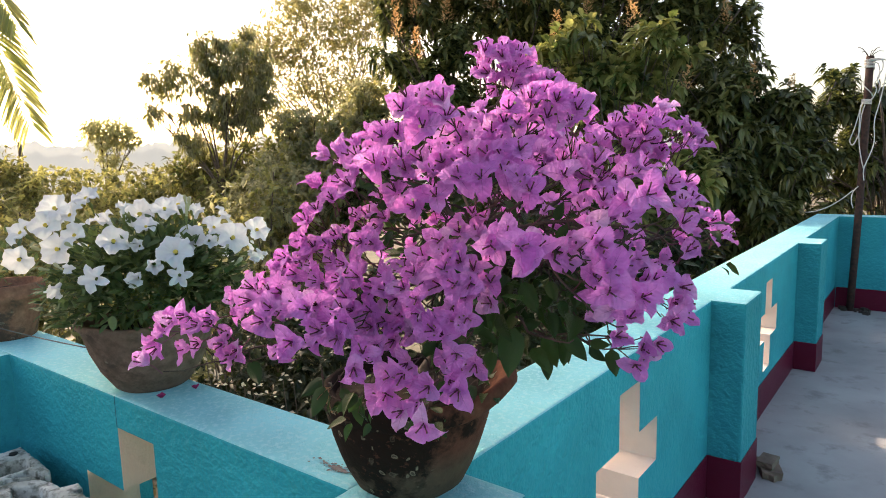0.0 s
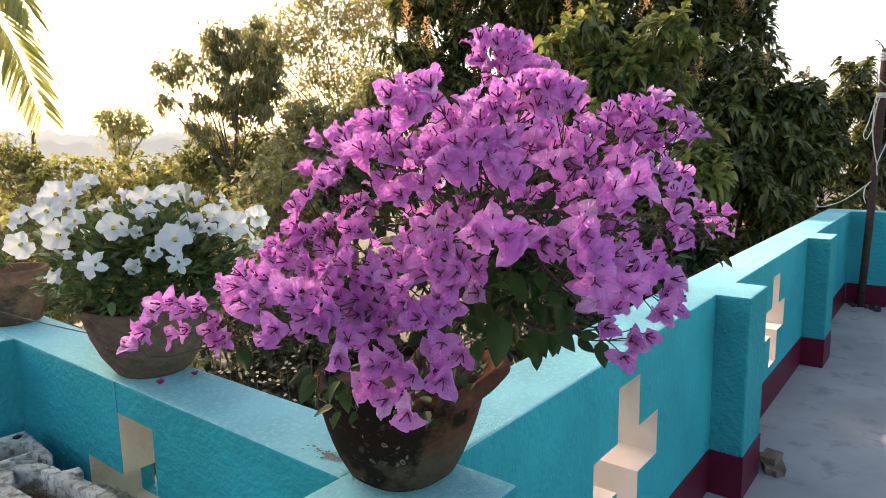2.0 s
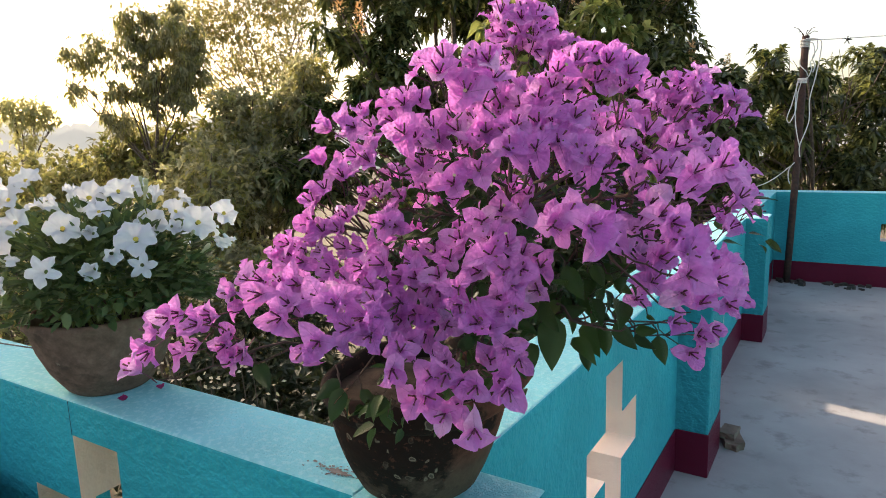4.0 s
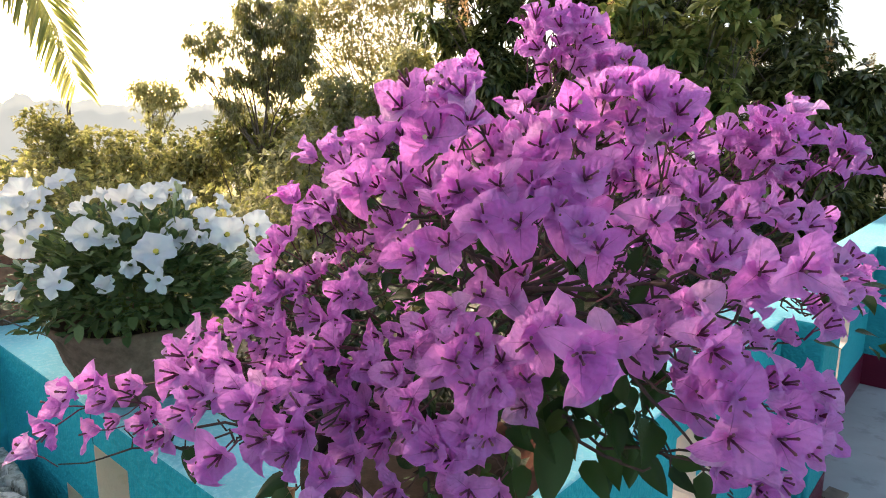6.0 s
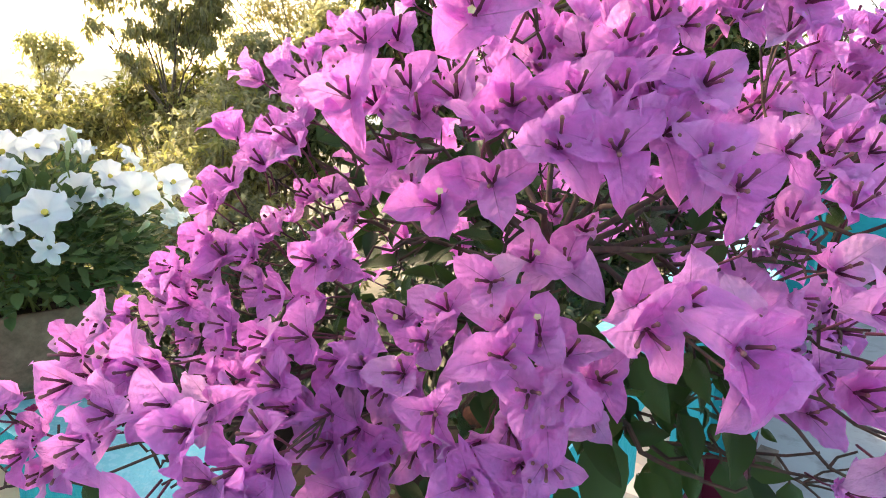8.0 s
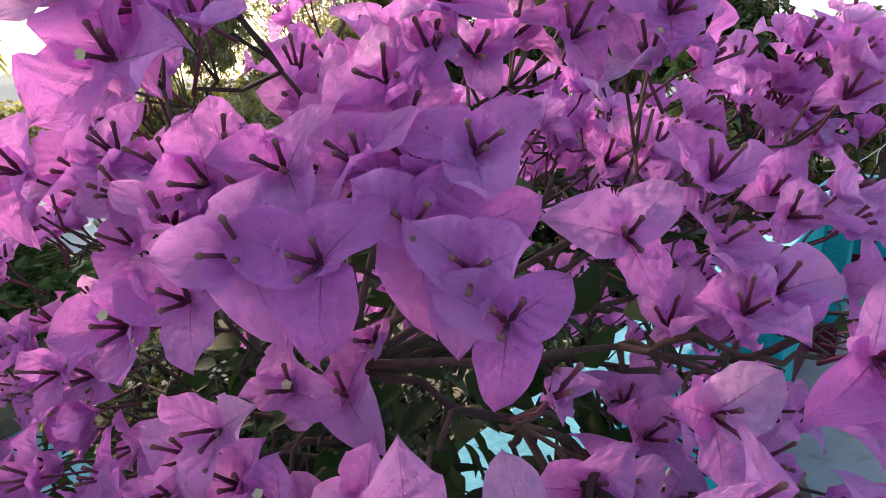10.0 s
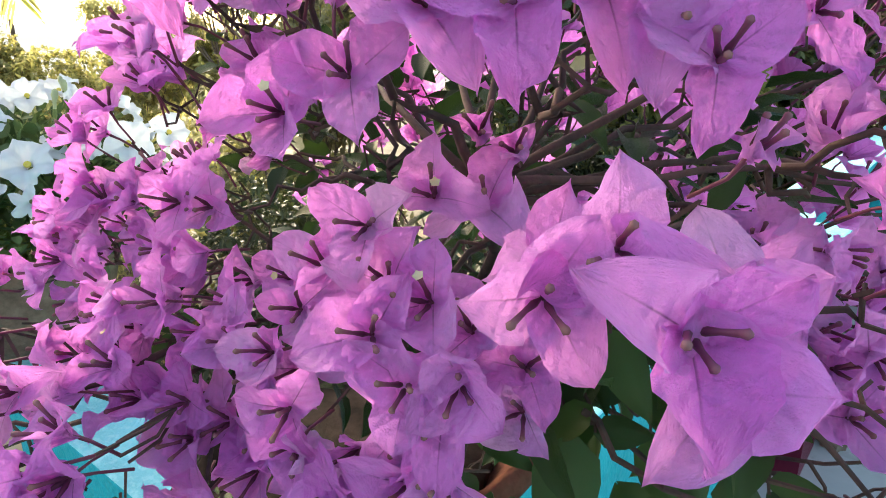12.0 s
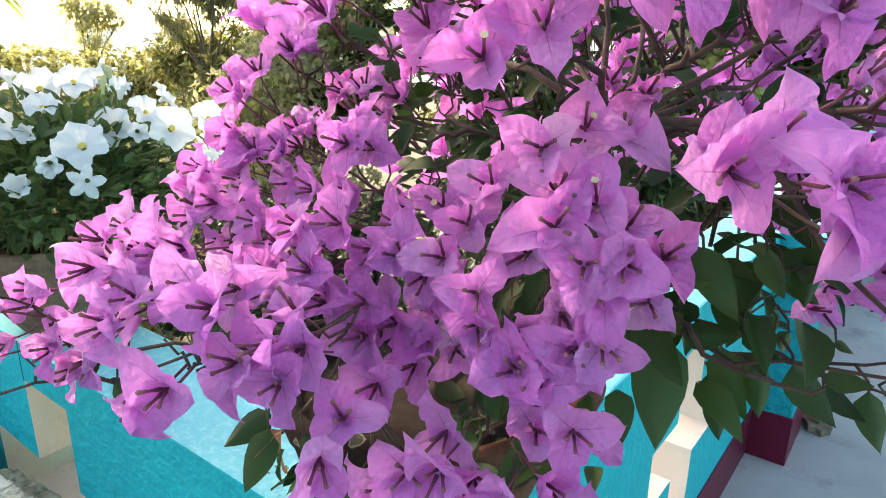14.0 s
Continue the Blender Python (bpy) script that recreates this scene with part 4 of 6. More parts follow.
part("cord", tube(curve((-0.03, -0.03, 1.12), (-0.42, 0.1, 0.9), (0, 0, -0.05), 10), 0.005, 5), WIRE, pole, "cord led over the parapet", True)
part("line", tube(curve((0.04, 0, 2.26), (3.9, 0.2, 2.3), (0, 0, -0.05), 12), 0.004, 5), WIRE, pole, "stretched clothes line")
part("knot", join([tube(flowing([(0.36 + 0.03 * math.cos(a), 0.0, 2.235 + 0.03 * math.sin(a)), (0.36, 0.01, 2.235), (0.36 - 0.035 * math.cos(a + 0.5), 0.0, 2.235 - 0.04 * math.sin(a + 0.5))], 5), 0.0045, 5) for a in (0.4, 1.5, 2.6)]), DARKWIRE, pole, "dark knot of cord on the clothes line")
for a in range(5):
    tw = part("twig", tube(curve((0.03, 0, 2.27), (0.03 + 0.1 * math.cos(a * 1.4), 0.1 * math.sin(a * 1.4), 2.33 + 0.03 * (a % 3)), (0, 0, 0.03), 4), 0.004, 4), TWIG, pole)


def rock(name, label, at, size, seed, material=None, category="stone", group=""):
    bm = bmesh.new()
    bmesh.ops.create_cube(bm, size=1)
    bmesh.ops.subdivide_edges(bm, edges=bm.edges[:], cuts=2, use_grid_fill=True)
    for v in bm.verts:
        q = v.co * 2 + Vector((seed, seed * 2, 0))
        v.co = Vector([v.co[i] * size[i] for i in range(3)]) * (1 + 0.16 * noise.noise(q * 1.3))
        v.co.z = max(v.co.z, -size[2] / 2)
    ob = part(name, bm, material or STONE, None)
    ob.matrix_world = pose(at[0], at[1], at[2] + size[2] / 2, 0, 0, seed * 37)
    return tagged(ob, label, category, group)


rock("brick_piece", "broken weathered brick lying beside the pillar", (-0.435, 3.155, 0), (0.15, 0.085, 0.038), 3, None, "brick")
rock("brick_piece", "flat broken brick lying on another", (-0.445, 3.16, 0.036), (0.11, 0.07, 0.03), 12, None, "brick")
rock("brick_piece", "small broken piece of weathered brick", (-0.415, 3.10, 0), (0.06, 0.05, 0.03), 9, None, "brick")
GRIT = concrete("dark_grit", (0.03, 0.024, 0.02), (0.09, 0.07, 0.055), (0.02, 0.018, 0.015), 9.0)
for k in range(34):
    q = random.uniform(0.35, 1.0)
    rock("rubble_stone", "dark crumbs of rubble at the foot of the pole", (-0.55 + 0.75 * random.random() ** 1.5, FAR_Y - 0.05 - 0.2 * random.random() ** 2, 0), (0.05 * q, 0.04 * q, 0.028 * q), k + 5, GRIT, "rubble", "rubble by the pole")


# ---- concrete planters at the foot of the wall ----
def edge_distance(x, y, outline):
    """Signed distance to a closed outline, negative inside."""
    best, inside = 9.0, False
    for (x0, y0), (x1, y1) in zip(outline, outline[1:] + outline[:1]):
        ex, ey = x1 - x0, y1 - y0
        k = max(0.0, min(1.0, ((x - x0) * ex + (y - y0) * ey) / (ex * ex + ey * ey)))
        best = min(best, math.hypot(x - x0 - k * ex, y - y0 - k * ey))
        if (y0 > y) != (y1 > y) and x < x0 + (y - y0) / (y1 - y0) * ex:
            inside = not inside
    return -best if inside else best


def planter(label, outline, beds, top, bed_z, seed, ledge=None):
    """A rough cast block with hollows: a thick worn rim round beds of dry soil."""
    xs, ys = [p[0] for p in outline], [p[1] for p in outline]
    at = (sum(xs) / len(xs), sum(ys) / len(ys), 0.0)
    t = thing("cement_planter", label, "planter", at, "cement planters")
    step = 0.0036
    nx, ny = int((max(xs) - min(xs) + 0.03) / step), int((max(ys) - min(ys) + 0.03) / step)
    verts, faces, soil = [], [], []
    for i in range(nx + 1):
        for j in range(ny + 1):
            x, y = min(xs) - 0.015 + i * step, min(ys) - 0.015 + j * step
            q = Vector((x * 11, y * 11, seed))
            wob = 0.003 * noise.noise(q) + 0.002 * noise.noise(q * 4)
            d = edge_distance(x, y, outline) + wob
            e = max(-edge_distance(x, y, bed) for bed in beds) + wob
            rim = top + 0.003 * noise.noise(q * 0.7) + 0.0022 * noise.noise(q * 6)
            if ledge and edge_distance(x, y, ledge) < 0:
                # mossy crumbs fill the gap behind the rim
                rim -= 0.026 - 0.012 * noise.noise(q * 3) - 0.006 * noise.noise(q * 9)
            # edges are rounded over about a centimetre
            z = rim - 0.004 * max(0.0, 1 + max(d, e) / 0.008) ** 2 if max(d, e) < 0 else rim - 0.004
            if e >= 0:
                z = max(bed_z - 0.05, z - 30 * e)
            elif d >= 0:
                z = max(0.0, z - 80 * d)
            verts.append((x - at[0] + 0.002 * noise.noise(q * 5 + Vector((9, 0, z * 20))), y - at[1] + 0.002 * noise.noise(q * 5 + Vector((0, 9, z * 20))), z))
    for i in range(nx):
        for j in range(ny):
            a = i * (ny + 1) + j
            if max(verts[k][2] for k in (a, a + 1, a + ny + 1, a + ny + 2)) > 0.0:
                faces.append((a, a + ny + 1, a + ny + 2, a + 1))
    body = part("body", (verts, faces), CEMENT, t, smooth=True)
    body.data.materials.append(MOSSY)
    for f in body.data.polygons:
        if ledge and edge_distance(f.center.x + at[0], f.center.y + at[1], ledge) < 0:
            f.material_index = 1
    rnd = random.Random(seed)
    for bed in beds:
        bx, by = [p[0] for p in bed], [p[1] for p in bed]
        n_ = 16
        vs = [(min(bx) - 0.01 + (max(bx) - min(bx) + 0.02) * i / n_ - at[0], min(by) - 0.01 + (max(by) - min(by) + 0.02) * j / n_ - at[1], bed_z + 0.012 * noise.noise(Vector((i * 0.6, j * 0.6, seed)))) for i in range(n_ + 1) for j in range(n_ + 1)]
        fs = [(i * (n_ + 1) + j, (i + 1) * (n_ + 1) + j, (i + 1) * (n_ + 1) + j + 1, i * (n_ + 1) + j + 1) for i in range(n_) for j in range(n_)]
        part("soil", (vs, fs), SOIL, t, "dry dark soil")
        straws = []
        while len(straws) < 30 + 1000 * (max(bx) - min(bx)) * (max(by) - min(by)) / 0.05:
            x, y = rnd.uniform(min(bx), max(bx)), rnd.uniform(min(by), max(by))
            if edge_distance(x, y, bed) > -0.012:
                straws.append(None)
                continue
            a, l = rnd.uniform(0, 6.28), rnd.uniform(0.012, 0.04)
            h = bed_z + rnd.uniform(0.0, 0.03)
            x, y = x - at[0], y - at[1]
            straws.append(tube([(x - l * math.cos(a), y - l * math.sin(a), h), (x, y, h + rnd.uniform(0.0, 0.014)), (x + l * math.cos(a + 0.4), y + l * math.sin(a + 0.4), h + rnd.uniform(-0.004, 0.01))], 0.0009, 3))
        tagged(part("straw", join([w for w in straws if w]), STRAW, t, "dry straw on the soil"), kind="stuff")
    return t


STRAW = mat("dry_straw", (0.16, 0.12, 0.065), 0.8)[0]
planter("weathered cement trough planter with dry soil and straw",
        [(-1.945, 0.618), (-1.892, 0.677), (-1.842, 0.690), (-1.788, 0.697), (-1.772, 0.739), (-1.735, 0.733), (-1.722, 0.706), (-1.70, 0.722), (-1.66, 0.762), (-1.50, 0.778), (-1.36, 0.78), (-1.32, 0.752), (-1.08, 0.777), (-1.06, 0.52), (-1.93, 0.49)],
        [[(-1.896, 0.612), (-1.847, 0.658), (-1.78, 0.662), (-1.692, 0.673), (-1.578, 0.687), (-1.342, 0.709), (-1.13, 0.731), (-1.11, 0.64), (-1.60, 0.60), (-1.80, 0.578)]], 0.60, 0.525, 3,
        [(-1.712, 0.712), (-1.64, 0.718), (-1.34, 0.750), (-1.30, 0.80), (-1.72, 0.80)])
hollow = planter("weathered hollow cement block used as a planter",
        [(-2.178, 0.50), (-2.18, 0.729), (-1.985, 0.722), (-1.905, 0.714), (-1.882, 0.704), (-1.957, 0.625), (-1.957, 0.50)],
        [[(-2.085, 0.54), (-2.088, 0.66), (-2.072, 0.703), (-1.99, 0.694), (-1.992, 0.54)], [(-1.974, 0.625), (-1.974, 0.678), (-1.908, 0.698), (-1.898, 0.69), (-1.955, 0.64)]], 0.602, 0.44, 4)
# flat disc on the rim; the drain hole's shade is its near-black colour
part("hole_disc", lathe([(0.001, 0.6045), (0.0125, 0.6045), (0.0135, 0.600)], 12), mat("hole_shade", (0.01, 0.01, 0.01), 0.9)[0], hollow, "dark disc in place of a round drain hole").location = Vector((-2.134, 0.693, 0)) - hollow.location


# ---- bracts, leaves and flowers ----
def blade(width, tip, cup, curl, wave, seed, rows=7, cols=6, heart=0.0, fold=0.0):
    """A leaf or bract of length 1 along x, facing z, with u across and v along."""
    rnd = random.Random(seed)
    ph, ph2 = rnd.uniform(0, 6.28), rnd.uniform(0, 6.28)
    verts, faces, uvs = [], [], []
    for i in range(rows + 1):
        v = i / rows
        prof = v ** 0.5 * (1 - v) ** (0.5 + tip) * (1.95 + 0.9 * tip) if 0 < v < 1 else 0.0
        prof = max(prof, 0.035 if v == 0 else 0.0)
        for j in range(cols + 1):
            u = 2 * j / cols - 1
            y = u * prof * width / 2
            back = heart * (abs(u) ** 1.5) * (1 - v) ** 3 * 0.25
            z = cup * (abs(u) ** 1.4) * prof * width * 0.5 + fold * abs(u) * prof * width * 0.5
            z += wave * 0.45 * abs(u) ** 3 * math.sin(ph2 + 17 * v) * (1 - v) - curl * v * v + wave * abs(u) * math.sin(ph + 7 * v + (ph2 if u > 0 else 0)) * (0.3 + v) * 0.5
            verts.append((v - back * (1 if i < rows else 0), y, z))
            uvs.append((j / cols, v))
    for i in range(rows):
        for j in range(cols):
            a = i * (cols + 1) + j
            faces.append((a, a + 1, a + cols + 2, a + cols + 1))
    return verts, faces, uvs


def blade_mesh(name, shape, material):
    verts, faces, uvs = shape
    me = bpy.data.meshes.new(name)
    me.from_pydata(verts, [], faces)
    layer = me.uv_layers.new(name="UVMap")
    for loop in me.loops:
        layer.data[loop.index].uv = uvs[loop.vertex_index]
    me.materials.append(material)
    me.shade_smooth()
    return me


rb = random.Random(4)
BRACT_SHAPES = [blade(rb.uniform(0.82, 0.98), rb.uniform(0.10, 0.26), rb.uniform(0.15, 0.6), rb.uniform(-0.15, 0.5), rb.uniform(0.18, 0.38), k, 10, 8, 0.6, rb.uniform(0.05, 0.4)) for k in range(12)]
BRACT_MESHES = [blade_mesh("bract", s, BRACT) for s in BRACT_SHAPES]
LEAF_SHAPES = [blade(rb.uniform(0.56, 0.68), 0.5, rb.uniform(0.05, 0.2), rb.uniform(0.05, 0.3), 0.05, 40 + k, 6, 4, 0.2, rb.uniform(0.1, 0.35)) for k in range(6)]
LEAF_MESHES = [blade_mesh("leaf", s, LEAF) for s in LEAF_SHAPES]
DRY_MESH = blade_mesh("dry_leaf", blade(0.6, 0.3, 0.5, 0.35, 0.12, 77), DRY)
FALLEN_MESH = blade_mesh("fallen_bract", blade(0.8, 0.2, 1.0, -0.5, 0.3, 78), PETAL_DRY)


TUBE_ENDS = []


def tube_shape(seed):
    """Three slender flower tubes on a thin stalk, unit metres for a full-size flower."""
    rnd = random.Random(seed)
    ends = []
    pieces = [tube([(0, 0, 0.002), (0.001, 0.0, -0.01), (rnd.uniform(-0.004, 0.004), rnd.uniform(-0.004, 0.004), -0.026)], [0.0011, 0.0008, 0.0009], 4)]
    for k in range(3):
        a = 2 * math.pi * k / 3 + rnd.uniform(-0.3, 0.3)
        s = rnd.uniform(0.25, 0.6)
        d = Vector((math.cos(a) * s, math.sin(a) * s, 1)).normalized()
        side = Vector((-d.y, d.x, 0)) * rnd.uniform(-0.3, 0.3)
        ln = rnd.uniform(0.015, 0.022)
        pts = [d * ln * q + side * ln * q * q for q in (0.1, 0.3, 0.55, 0.85, 0.95, 1.0)]
        pieces.append(tube(pts, [0.0005, 0.00125, 0.0008, 0.001, 0.00135, 0.0007], 6))
    ends.append((pts[-1], d))
    TUBE_ENDS.append(ends[0])
    return join(pieces)


TUBE_SHAPES = [tube_shape(k) for k in range(8)]
TUBE_MESHES = []
for v_, f_ in TUBE_SHAPES:
    me = bpy.data.meshes.new("flower")
    me.from_pydata([tuple(p) for p in v_], [], f_)
    me.materials.append(TUBE_NEAR)
    me.shade_smooth()
    TUBE_MESHES.append(me)

BUSH = Vector((-0.47, 0.93, 1.31))
FRONT = Vector((0.55, -0.83, 0.0))
flowers = []
rf = random.Random(21)


def rvec(r=rf):
    return Vector((r.gauss(0, 1), r.gauss(0, 1), r.gauss(0, 1)))


def turn_to(axis, point):
    """The turn about its axis by which a trio's first bract points that way."""
    x = axis.orthogonal().normalized()
    return math.atan2(point.dot(axis.cross(x)), point.dot(x))


def facing(p):
    """The way a trio at p faces: away from the bush's middle, towards the terrace and the sky."""
    out = Vector((p.x - BUSH.x, p.y - BUSH.y, (p.z - BUSH.z) * 0.7)).normalized()
    low = min(1.0, max(0.0, (1.42 - p.z) / 0.2))
    return (out * 0.9 + FRONT * (0.25 + 0.4 * low) + Vector((0, 0, 0.8 - 0.5 * low))).normalized()


def bloom(x, y, z, size=0.027, spread=None, point=None):
    """One trio of bracts round its three tubes."""
    p = Vector((x, y, z))
    out = facing(p)
    if point:
        axis = (out * 0.55 + FRONT * 0.6 + rvec() * 0.06).normalized()
        turn = turn_to(axis, Vector(point))
    else:
        axis = (out + rvec() * 0.24).normalized()
        turn = rf.uniform(0, 6.28)
    flowers.append((p - axis * 0.006, axis, size * (1.0 if point else rf.uniform(0.9, 1.1)), turn, spread if spread is not None else rf.uniform(0.4, 1.0)))


# crown
bloom(-0.519, 0.994, 1.660)
bloom(-0.531, 0.993, 1.644)
bloom(-0.491, 0.983, 1.629)
bloom(-0.442, 1.057, 1.619, 0.023)
bloom(-0.653, 1.008, 1.613)
bloom(-0.669, 0.984, 1.603)
bloom(-0.406, 0.661, 1.519, 0.035, 0.40, (0.76, 0.65, -0.09))
bloom(-0.440, 0.662, 1.542, 0.027, 0.60, (0.71, 0.61, 0.34))
bloom(-0.564, 0.736, 1.522)
bloom(-0.719, 0.781, 1.492)
bloom(-0.340, 0.756, 1.541, 0.026, 0.70, (0.00, 0.00, 1.00))
bloom(-0.484, 0.905, 1.561)
bloom(-0.513, 1.075, 1.662)
bloom(-0.391, 0.682, 1.552)
bloom(-0.480, 0.719, 1.556)
bloom(-0.699, 0.799, 1.505)
bloom(-0.652, 0.786, 1.511)
bloom(-0.590, 0.725, 1.489)
bloom(-0.533, 0.721, 1.514, 0.025, 0.60, (0.66, 0.56, 0.50))
bloom(-0.426, 0.757, 1.519)
bloom(-0.397, 0.779, 1.530)
bloom(-0.357, 0.740, 1.512, 0.025, 0.60, (0.00, 0.00, 1.00))
bloom(-0.403, 0.755, 1.493)
bloom(-0.345, 0.740, 1.498, 0.027, 0.60, (0.38, 0.33, -0.87))
# upper shoot on the sunny side and its neighbours
bloom(-0.327, 0.820, 1.561)
bloom(-0.298, 0.808, 1.551, 0.026, 0.70, (0.38, 0.33, 0.87))
bloom(-0.279, 0.827, 1.540, 0.028, 0.60, (0.00, 0.00, -1.00))
bloom(-0.263, 0.848, 1.473)
bloom(-0.402, 1.068, 1.493, 0.023)
bloom(-0.323, 1.019, 1.506, 0.023)
bloom(-0.259, 0.971, 1.515)
bloom(-0.240, 0.992, 1.532)
bloom(-0.209, 0.945, 1.519)
bloom(-0.201, 1.032, 1.517, 0.023)
bloom(-0.236, 1.024, 1.549)
bloom(-0.184, 1.022, 1.511, 0.023)
bloom(-0.479, 1.077, 1.629, 0.023)
bloom(-0.484, 1.043, 1.615, 0.023)
bloom(-0.336, 0.806, 1.555)
bloom(-0.355, 1.013, 1.486)
bloom(-0.402, 1.024, 1.465, 0.023)
bloom(-0.295, 0.869, 1.482)
bloom(-0.249, 1.049, 1.490, 0.023)
bloom(-0.223, 1.054, 1.487, 0.023)
bloom(-0.262, 1.006, 1.490, 0.023)
bloom(-0.259, 0.959, 1.469)
bloom(-0.470, 0.690, 1.484)
bloom(-0.290, 1.061, 1.510, 0.023)
bloom(-0.257, 0.989, 1.513, 0.023)
bloom(-0.252, 1.027, 1.499, 0.023)
bloom(-0.308, 0.970, 1.499)
bloom(-0.262, 0.843, 1.353)
bloom(-0.232, 0.879, 1.328)
bloom(-0.241, 0.808, 1.294)
bloom(-0.220, 0.756, 1.333)
# shaded flank, upper part
bloom(-0.684, 0.726, 1.446)
bloom(-0.656, 0.700, 1.409)
bloom(-0.653, 0.688, 1.352)
bloom(-0.632, 0.697, 1.350)
bloom(-0.540, 0.678, 1.365, 0.025, 0.55, (-0.66, -0.56, 0.50))
bloom(-0.530, 0.690, 1.362, 0.026, 0.50, (0.71, 0.61, -0.34))
bloom(-0.488, 0.657, 1.477, 0.030, 0.50, (0.26, 0.22, -0.94))
bloom(-0.429, 0.666, 1.419, 0.029, 0.45, (-0.76, -0.65, 0.09))
bloom(-0.639, 0.827, 1.423, 0.023)
bloom(-0.585, 0.778, 1.390, 0.023)
bloom(-0.709, 0.677, 1.330)
bloom(-0.571, 0.701, 1.464)
bloom(-0.673, 0.756, 1.438)
bloom(-0.635, 0.715, 1.424)
bloom(-0.494, 0.686, 1.473)
bloom(-0.519, 0.735, 1.467)
bloom(-0.439, 0.696, 1.479)
bloom(-0.496, 0.704, 1.438)
bloom(-0.630, 0.760, 1.392, 0.023)
bloom(-0.674, 0.759, 1.359)
bloom(-0.674, 0.686, 1.360)
bloom(-0.589, 0.691, 1.327)
bloom(-0.557, 0.696, 1.329)
# middle of the front
bloom(-0.362, 0.674, 1.455, 0.027, 0.60, (0.20, 0.17, 0.97))
bloom(-0.335, 0.682, 1.455, 0.0295, 0.45, (0.20, 0.17, -0.97))
bloom(-0.321, 0.712, 1.463, 0.0295, 0.45, (-0.66, -0.56, 0.50))
bloom(-0.283, 0.710, 1.439, 0.027, 0.40, (0.00, 0.00, -1.00))
bloom(-0.273, 0.779, 1.455, 0.0295, 0.45, (-0.73, -0.63, 0.26))
bloom(-0.400, 0.675, 1.433, 0.028, 0.45, (0.13, 0.11, -0.98))
bloom(-0.403, 0.684, 1.375, 0.026, 0.50, (0.07, 0.06, -1.00))
bloom(-0.271, 0.827, 1.408)
bloom(-0.309, 0.732, 1.488, 0.027, 0.50, (0.13, 0.11, -0.98))
bloom(-0.380, 0.733, 1.380)
bloom(-0.291, 0.670, 1.390, 0.025, 0.70, (0.00, 0.00, 1.00))
bloom(-0.276, 0.761, 1.357)
bloom(-0.396, 0.685, 1.475, 0.025, 0.60, (0.00, 0.00, 1.00))
bloom(-0.404, 0.676, 1.462)
bloom(-0.362, 0.693, 1.482, 0.025, 0.60, (0.38, 0.33, 0.87))
bloom(-0.347, 0.713, 1.484)
bloom(-0.298, 0.713, 1.452, 0.025, 0.60, (0.71, 0.61, 0.34))
bloom(-0.399, 0.754, 1.406, 0.014, 1.2)
bloom(-0.374, 0.746, 1.401, 0.014, 1.2)
bloom(-0.438, 0.689, 1.349)
bloom(-0.395, 0.716, 1.385)
bloom(-0.316, 0.681, 1.380, 0.025, 0.60, (-0.71, -0.61, -0.34))
bloom(-0.274, 0.727, 1.413, 0.014, 1.2)
bloom(-0.304, 0.656, 1.377, 0.027, 0.60, (-0.75, -0.64, -0.17))
bloom(-0.474, 0.699, 1.281)
# outer flank over the wall
bloom(-0.192, 0.783, 1.425, 0.028, 0.50, (-0.13, -0.11, 0.98))
bloom(-0.164, 0.777, 1.431, 0.030, 0.45, (0.13, 0.11, 0.98))
bloom(-0.207, 0.985, 1.436, 0.025, 0.60, (0.00, 0.00, 1.00))
bloom(-0.219, 1.102, 1.433, 0.024, 0.60, (0.71, 0.61, 0.34))
bloom(-0.165, 0.942, 1.413, 0.023)
bloom(-0.176, 1.093, 1.371, 0.023)
bloom(-0.186, 1.002, 1.335, 0.023)
bloom(-0.227, 0.919, 1.337, 0.023)
bloom(-0.232, 0.844, 1.427)
bloom(-0.250, 0.923, 1.457)
bloom(-0.239, 0.788, 1.389, 0.029, 0.50, (-0.73, -0.63, 0.26))
bloom(-0.265, 0.657, 1.378, 0.029, 0.45, (0.07, 0.06, -1.00))
bloom(-0.278, 0.796, 1.341)
bloom(-0.202, 0.728, 1.376, 0.029, 0.60, (-0.75, -0.64, -0.17))
bloom(-0.200, 0.731, 1.359, 0.025, 0.60, (-0.66, -0.56, -0.50))
bloom(-0.184, 0.721, 1.347, 0.030, 0.45, (-0.76, -0.65, 0.00))
bloom(-0.182, 0.711, 1.325, 0.029, 0.50, (-0.71, -0.61, -0.34))
bloom(-0.187, 0.908, 1.308)
bloom(-0.169, 0.931, 1.294)
bloom(-0.167, 0.883, 1.256, 0.028, 0.50, (0.38, 0.33, -0.87))
bloom(-0.217, 0.821, 1.243, 0.023)
bloom(-0.195, 0.852, 1.222, 0.023)
bloom(-0.288, 0.926, 1.258, 0.023)
bloom(-0.218, 0.905, 1.463)
bloom(-0.216, 0.932, 1.443)
bloom(-0.255, 0.845, 1.445)
bloom(-0.239, 0.820, 1.423)
bloom(-0.202, 0.799, 1.402)
bloom(-0.166, 0.907, 1.413, 0.023)
bloom(-0.177, 1.046, 1.385, 0.023)
bloom(-0.187, 1.230, 1.360, 0.023)
bloom(-0.201, 1.062, 1.356, 0.023)
bloom(-0.280, 0.840, 1.344)
bloom(-0.223, 1.001, 1.318, 0.023)
bloom(-0.264, 0.833, 1.316)
bloom(-0.238, 0.823, 1.316)
bloom(-0.245, 1.017, 1.304, 0.023)
bloom(-0.176, 0.828, 1.307)
bloom(-0.163, 0.763, 1.312)
